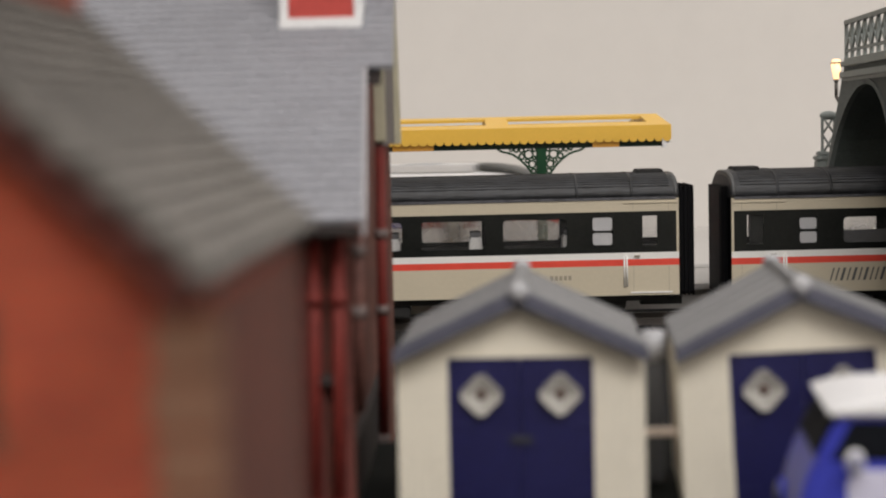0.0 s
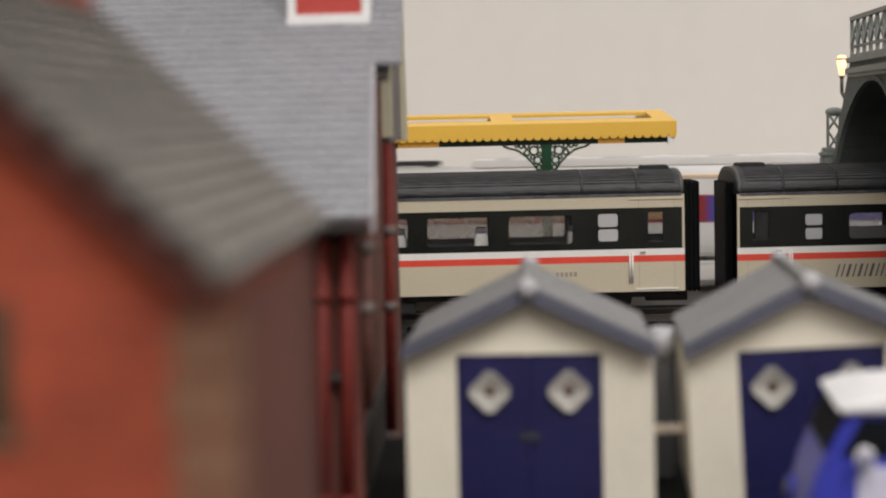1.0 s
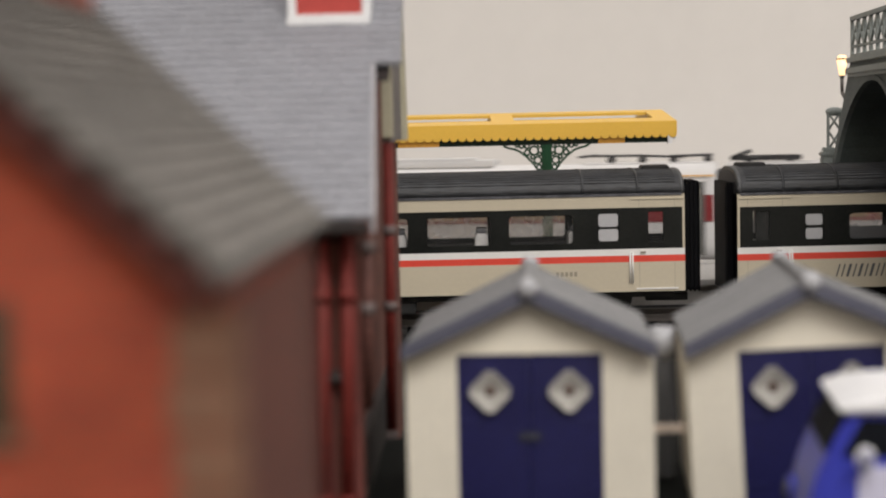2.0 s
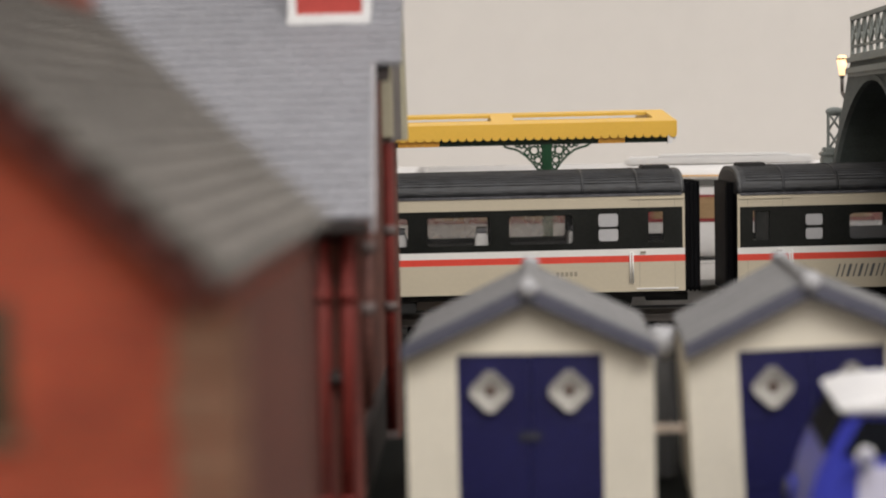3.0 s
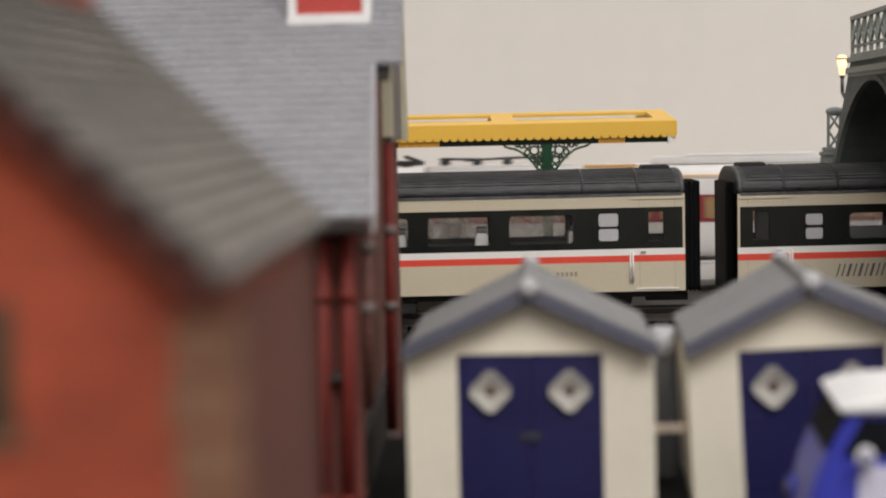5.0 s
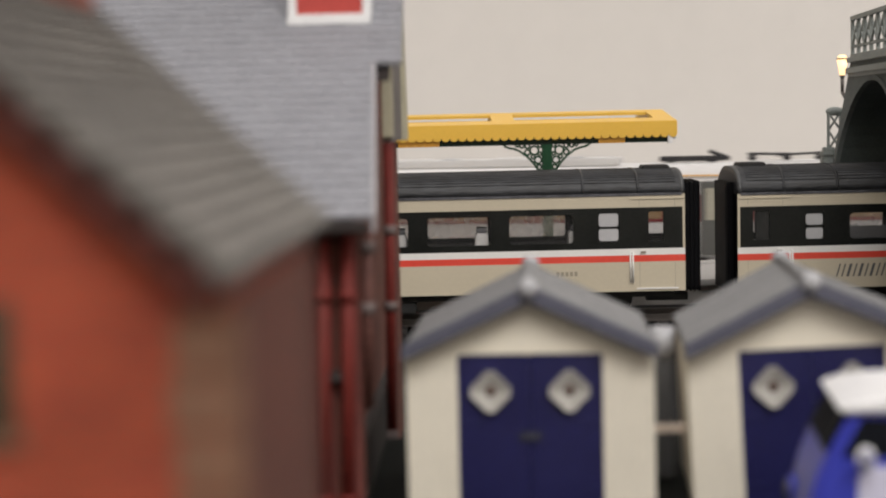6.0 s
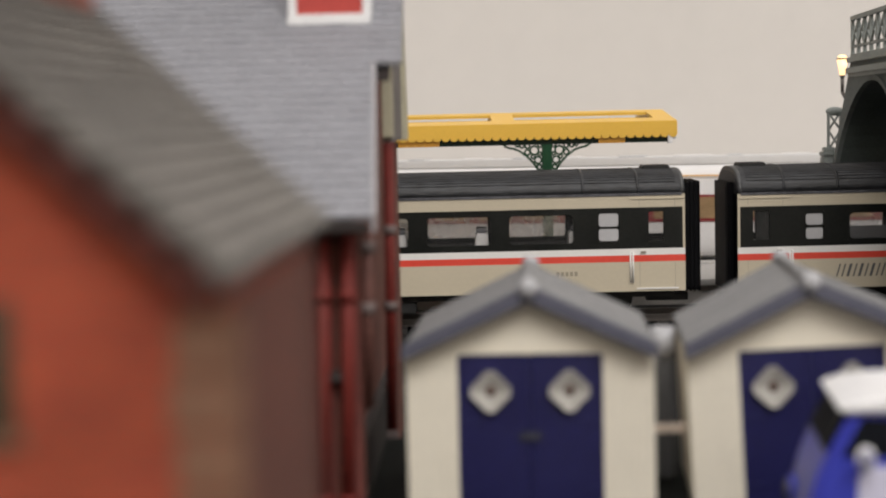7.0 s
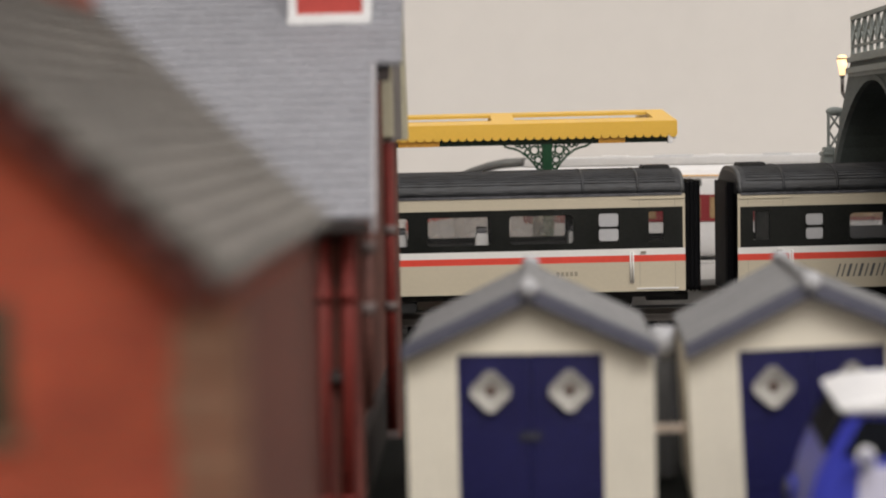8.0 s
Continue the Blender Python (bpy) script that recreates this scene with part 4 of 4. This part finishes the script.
# ---- passing train ----
def section(x, hw, zt, zb, n=28):
    out = []
    for i in range(n):
        w = 2 * math.pi * i / n
        c, s = math.cos(w), math.sin(w)
        out.append((x, hw * math.copysign(abs(c) ** 0.45, c), (zt + zb) / 2 + (zt - zb) / 2 * math.copysign(abs(s) ** 0.55, s)))
    return out


TRAIN_Y, TRAIN_TURN, ZB = 740.0, -11.0, 6.2


def train_car(name, x0, x1, nose, blue, label):
    """One car of the moving unit; x is measured from the unit's middle, its nose (if any) at the x1 end."""
    ob = thing(name, 0, TRAIN_Y, 0, 0, label, "train car", "moving train")
    sgn = 1 if x1 > x0 else -1
    lo, hi = min(x0, x1), max(x0, x1)
    bm = fresh()
    if nose:
        secs = [section(x0, 16.2, 49.6, ZB), section(x1 - sgn * 62, 16.2, 49.6, ZB), section(x1 - sgn * 50, 16.0, 49.0, ZB), section(x1 - sgn * 40, 15.6, 47.0, ZB), section(x1 - sgn * 30, 15.0, 43.6, ZB)]
        arc_loft(bm, secs)
    else:
        arc_loft(bm, [section(x0, 16.2, 49.6, ZB), section(x1, 16.2, 49.6, ZB)])
    body = part("body", bm, M_TRAINWHITE, ob, "silver-white car body")
    b0, b1 = (x0 + sgn * 1, x1 - sgn * (62 if nose else 1))
    for s in (-1, 1):
        ya, yb = sorted((s * 15.9, s * 16.55))
        c0, c1 = min(b0, b1), max(b0, b1)
        band = boxes("window_band", [(c0, c1, ya, yb, 23.9, 35.7)], M_TRAINBAND, ob, "maroon window band")
        if blue:
            boxes("violet_panel", [(blue[0], blue[1], sorted((s * 16.5, s * 16.75))[0], sorted((s * 16.5, s * 16.75))[1], 24.1, 35.5)], M_TRAINBLUE, band, "violet-blue panel")
        u = c0 + (24 if abs(c0) > 30 else 4)
        while u + 15 < c1 - (20 if abs(c1) > 30 else 2):
            if not (blue and blue[0] - 15 < u < blue[1]):
                y2, y3 = sorted((s * 16.5, s * 16.8))
                boxes("window", [(u, u + 15.5, y2, y3, 25.4, 34.6)], M_TRAINWIN, band, "tan-lit window", 0.0)
            u += 19.5
        boxes("cantrail_line", [(c0, c1, sorted((s * 15.7, s * 16.4))[0], sorted((s * 15.7, s * 16.4))[1], 43.8, 44.4)], M_ORANGE, ob, "thin orange line")
        for u in [d for d in (c0 + 9, c1 - 9) if abs(d) > 30]:
            y2, y3 = sorted((s * 16.4, s * 16.7))
            door = boxes("door", [(u - 5, u + 5, y2, y3, 9, 41.5)], M_TRAINDARK, ob, "grey sliding door")
            y4, y5 = sorted((s * 16.6, s * 16.85))
            boxes("door_window", [(u - 2.2, u + 2.2, y4, y5, 24.5, 38.5)], M_DOORPANE, door, "pale door window", 0.1)
    boxes("skirt_frame", [(lo + 12, hi - 12, -13, 13, 4.6, ZB + 1)], M_FRAME, ob)
    for u in (lo + 42, hi - 60):
        bogie = boxes("bogie", [(u - 18, u + 18, -12, 12, 4.8, 7.0)], M_FRAME, ob)
        rods("wheelset", [((u - 13, -9, 9.8), (u - 13, -7, 9.8)), ((u - 13, 7, 9.8), (u - 13, 9, 9.8)), ((u + 13, -9, 9.8), (u + 13, -7, 9.8)), ((u + 13, 7, 9.8), (u + 13, 9, 9.8))], 5.8, M_FRAME, bogie, "", 16)
    inner = 1 if abs(x0) > 250 and nose else 0
    for s in (-1, 1):
        y2, y3 = sorted((s * 15.8, s * 16.5))
        g = sgn * (489 if nose else 127)
        boxes("side_grille", [(g - 6, g + 6, y2, y3, 39.6, 42.6)], M_TRAINDARK, ob, "dark body side grille")
        if inner:
            for k, mat in ((305, M_PALEBLUE), (310, M_PALERED), (315, M_PALEBLUE)):
                boxes("route_mark", [(sgn * k - 1.7, sgn * k + 1.7, y2, y3, 38.2, 42.4)], mat, ob, "small pale coloured square")
            boxes("red_mark", [(sgn * 396 - 7, sgn * 396 + 7, sorted((s * 16.0, s * 16.35))[0], sorted((s * 16.0, s * 16.35))[1], 15.5, 17.5)], M_PALERED, ob, "small pink mark")
    # dark bellows at the inner ends
    for e in ((x0,) if nose else (x0, x1)):
        q = 1 if e == lo else -1
        boxes("gangway", [(min(e, e - q * 2.2), max(e, e - q * 2.2), -13, 13, 8, 46)], M_FRAME, ob, "dark gangway bellows")
    if nose:
        bm = fresh()
        arc_loft(bm, [section(x1 - sgn * 30, 15.0, 36.4, ZB), section(x1 - sgn * 18, 13.6, 33.0, ZB), section(x1 - sgn * 8, 11.0, 27.0, ZB), section(x1 - sgn * 2, 7.5, 20.0, ZB + 1), section(x1, 4.5, 15.0, ZB + 2)])
        part("nose", bm, M_TRAINWHITE, ob, "white lower nose")
        bm = fresh()
        arc_loft(bm, [section(x1 - sgn * 64, 16.7, 36.6, 24.6), section(x1 - sgn * 45, 16.5, 36.6, 24.6), section(x1 - sgn * 30, 15.6, 36.8, 24.6), section(x1 - sgn * 17, 13.9, 33.4, 22.0), section(x1 - sgn * 7, 11.2, 27.4, 17.0)])
        part("nose_band", bm, M_TRAINRED, ob, "bright red nose band")
        bm = fresh()
        arc_loft(bm, [section(x1 - sgn * 63, 16.6, 43.0, 36.8), section(x1 - sgn * 50, 16.5, 43.6, 36.9), section(x1 - sgn * 40, 16.2, 42.8, 37.0), section(x1 - sgn * 31, 15.5, 40.0, 37.0)])
        part("nose_flash", bm, M_TRAINBLUE, ob, "violet flash above the red band")
        bm = fresh()
        arc_loft(bm, [[(x, y * w, z - 1.6 * q) for (y, q) in ((-1, 0.6), (-0.6, 0), (0, -0.15), (0.6, 0), (1, 0.6), (0.9, 2), (0, 1.8), (-0.9, 2))] for x, z, w in
                      ((x1 - sgn * 61, 52.6, 10), (x1 - sgn * 52, 52.3, 11.0), (x1 - sgn * 44, 50.9, 12), (x1 - sgn * 36, 48.4, 12.6), (x1 - sgn * 28, 45.0, 12.4), (x1 - sgn * 19, 39.4, 11.4))])
        part("cab_hood", bm, M_TRAINDARK, ob, "dark grey curved cab roof")
        bm = fresh()
        arc_loft(bm, [[(x, y * w, z - 4 * q) for (y, q) in ((-1, 0.6), (-0.6, 0), (0.6, 0), (1, 0.6), (0.9, 1.5), (-0.9, 1.5))] for x, z, w in
                      ((x1 - sgn * 31, 44.5, 12.5), (x1 - sgn * 24, 40.5, 12.0), (x1 - sgn * 15, 34.5, 10.5))])
        part("windscreen", bm, M_VANGLASS, ob, "black windscreen")
        a, b = sorted((x0 + sgn * 50, x1 - sgn * 62))
        pod = boxes("roof_pod", [(a, b, -11, 11, 48.5, 52.4)], M_TRAINROOF, ob, "pale grey roof pod", 0.6)
        for k in range(9):
            u = a + 10 + k * (b - a - 20) / 9
            boxes("pod_grille", [(u, u + 7 + 5 * (k % 3), -8, 8, 52.3, 52.9)], M_TRAINWHITE if k % 2 else M_TRAINGRILLE, pod, "roof grille")
    return ob


def pods(ob, sgn):
    a, b = sorted((sgn * 93, sgn * 174))
    pod = boxes("roof_pod", [(a, b, -11, 11, 48.5, 52.2)], M_TRAINROOF, ob, "pale grey roof pod", 0.8)
    boxes("pod_lid", [(a + 14, b - 10, -9, 9, 52.1, 53.2)], M_TRAINROOF, pod, "", 0.4)
    if sgn < 0:
        boxes("roof_box", [(-67, -53, -8, 8, 48.5, 52.0)], M_TRAINROOF, ob, "small grey roof box", 0.4)
    # folded pantograph and insulators
    p = lambda u: sgn * u
    boxes("insulator_base", [(*sorted((p(214), p(270))), -9, 9, 48.8, 49.9)], M_TRAINWHITE, ob)
    if sgn < 0:
        boxes("warning_strip", [(-204, -180, -12, -11.2, 48.4, 49.4)], M_ORANGE, ob, "orange warning strip")
    for u in (226, 240, 254, 269):
        bm = fresh()
        for y in (-4, 4):
            rod(bm, (p(u), y, 49.8), (p(u), y, 52.6), 1.2, 10, 1.0)
            rod(bm, (p(u), y, 50.4), (p(u), y, 51.2), 1.9, 10)
            rod(bm, (p(u), y, 51.6), (p(u), y, 52.2), 1.7, 10)
        part("insulator", bm, M_PANTO, ob, "black ribbed insulator")
    pan = rods("pantograph", [((p(238), 0, 52.9), (p(258), 0, 52.0))], 0.55, M_PANTO, ob, "folded black pantograph", 8)
    for y in (-4, 4):
        rods("arm", [((p(216), y, 53.0), (p(238), y, 52.9))], 0.45, M_PANTO, pan)
        rods("bus_bar", [((p(252), y, 52.4), (p(271), y, 52.8))], 0.5, M_PANTO, pan)
    rods("crossbar", [((p(258), -8, 52.0), (p(258), 8, 52.0))], 0.5, M_PANTO, pan)
    rods("pan_head", [((p(215), -9, 52.8), (p(215), 9, 52.8)), ((p(212), -9, 52.8), (p(218), 9, 53.2))], 0.5, M_PANTO, pan)


def end_gear(ob, sgn):
    """Dark bus bar and horn beside the inner end of a driving car."""
    p = lambda u: sgn * u
    boxes("bus_bar", [(*sorted((p(282), p(310))), -3, 3, 50.0, 52.3), (*sorted((p(285), p(289))), -4, 4, 49.0, 50.0), (*sorted((p(303), p(307))), -4, 4, 49.0, 50.0)], M_PANTO, ob, "low black roof bar", 0.5)
    rods("horn", [((p(279), 0, 51.0), (p(288), 0, 54.4)), ((p(279), 0, 51.0), (p(291), -3, 51.2))], 0.9, M_PANTO, ob, "", 8)


setting()
platform()
track("railway_track", 566.0, -1200, 90)
track("railway_track", 572.0, 0, 1400, 1.0, 98.9, -0.95)
track("railway_track", TRAIN_Y, -1600, 1500, TRAIN_TURN, 115.7)
coach_a = coach(80.6, 566.0, 180.0, False, "beige and black railway coach with red stripe, dark roof")
coach_b = coach(98.9, 572.0, 1.0, True, "second beige and black railway coach with slanted dark lettering", (5.2, 10.8), (22.8, 29.0), -1, (7.0, 13.0), 2.6, M_INSIDE, -0.95, 37.8, 38.0, 9.0, ((29.6, 33.4), (34.3, 38.1)))
canopy()
bridge()
bridge_lamp()
iron_stair_post()
house_near()
house_slate()
hut(12.1, 236, -3.7, 0.0, "cream beach hut with navy double doors and grey roof")
hut(53.8, 236, -5.2, -2.5, "cream beach hut with navy doors behind a parked van")
fence_between()
van()
CARS = [train_car("driving_car", 277, 624, True, (432, 535), "silver driving car with red nose and dark cab roof"),
        train_car("middle_car", 273, 2, False, None, "silver middle car with maroon window band and pantograph"),
        train_car("middle_car", -273, -2, False, None, "silver middle car with maroon window band and pantograph"),
        train_car("driving_car", -277, -624, True, None, "silver driving car with red nose and dark cab roof")]
pods(CARS[1], 1)
pods(CARS[2], -1)
end_gear(CARS[0], 1)
end_gear(CARS[3], -1)


def motions():
    """The unit runs past and slows: seconds and speed in millimetres a second."""
    speed = [(0.0, 258), (0.4, 245), (0.8, 210), (1.2, 178), (1.7, 148), (2.5, 139), (6.4, 139), (6.8, 117), (7.2, 83), (7.5, 62), (7.9, 38), (8.0, 32)]
    gone, at_t, way = [(0.0, 0.0)], 0.0, 0.0
    for k in range(1, 81):
        t = k / 10
        v0, v1 = (np.interp(x, [p[0] for p in speed], [p[1] for p in speed]) for x in (t - 0.1, t))
        way += 0.1 * (v0 + v1) / 2
        gone.append((t, float(way)))
    for car in CARS:
        rows = []
        for t, g in gone:
            u = (g - 659.8) / 1000
            rows.append((t, pose(0.1157 + u * math.cos(radians(TRAIN_TURN)), TRAIN_Y / 1000 + u * math.sin(radians(TRAIN_TURN)), 0, 0, 0, TRAIN_TURN)))
        walk(car, rows)


motions()
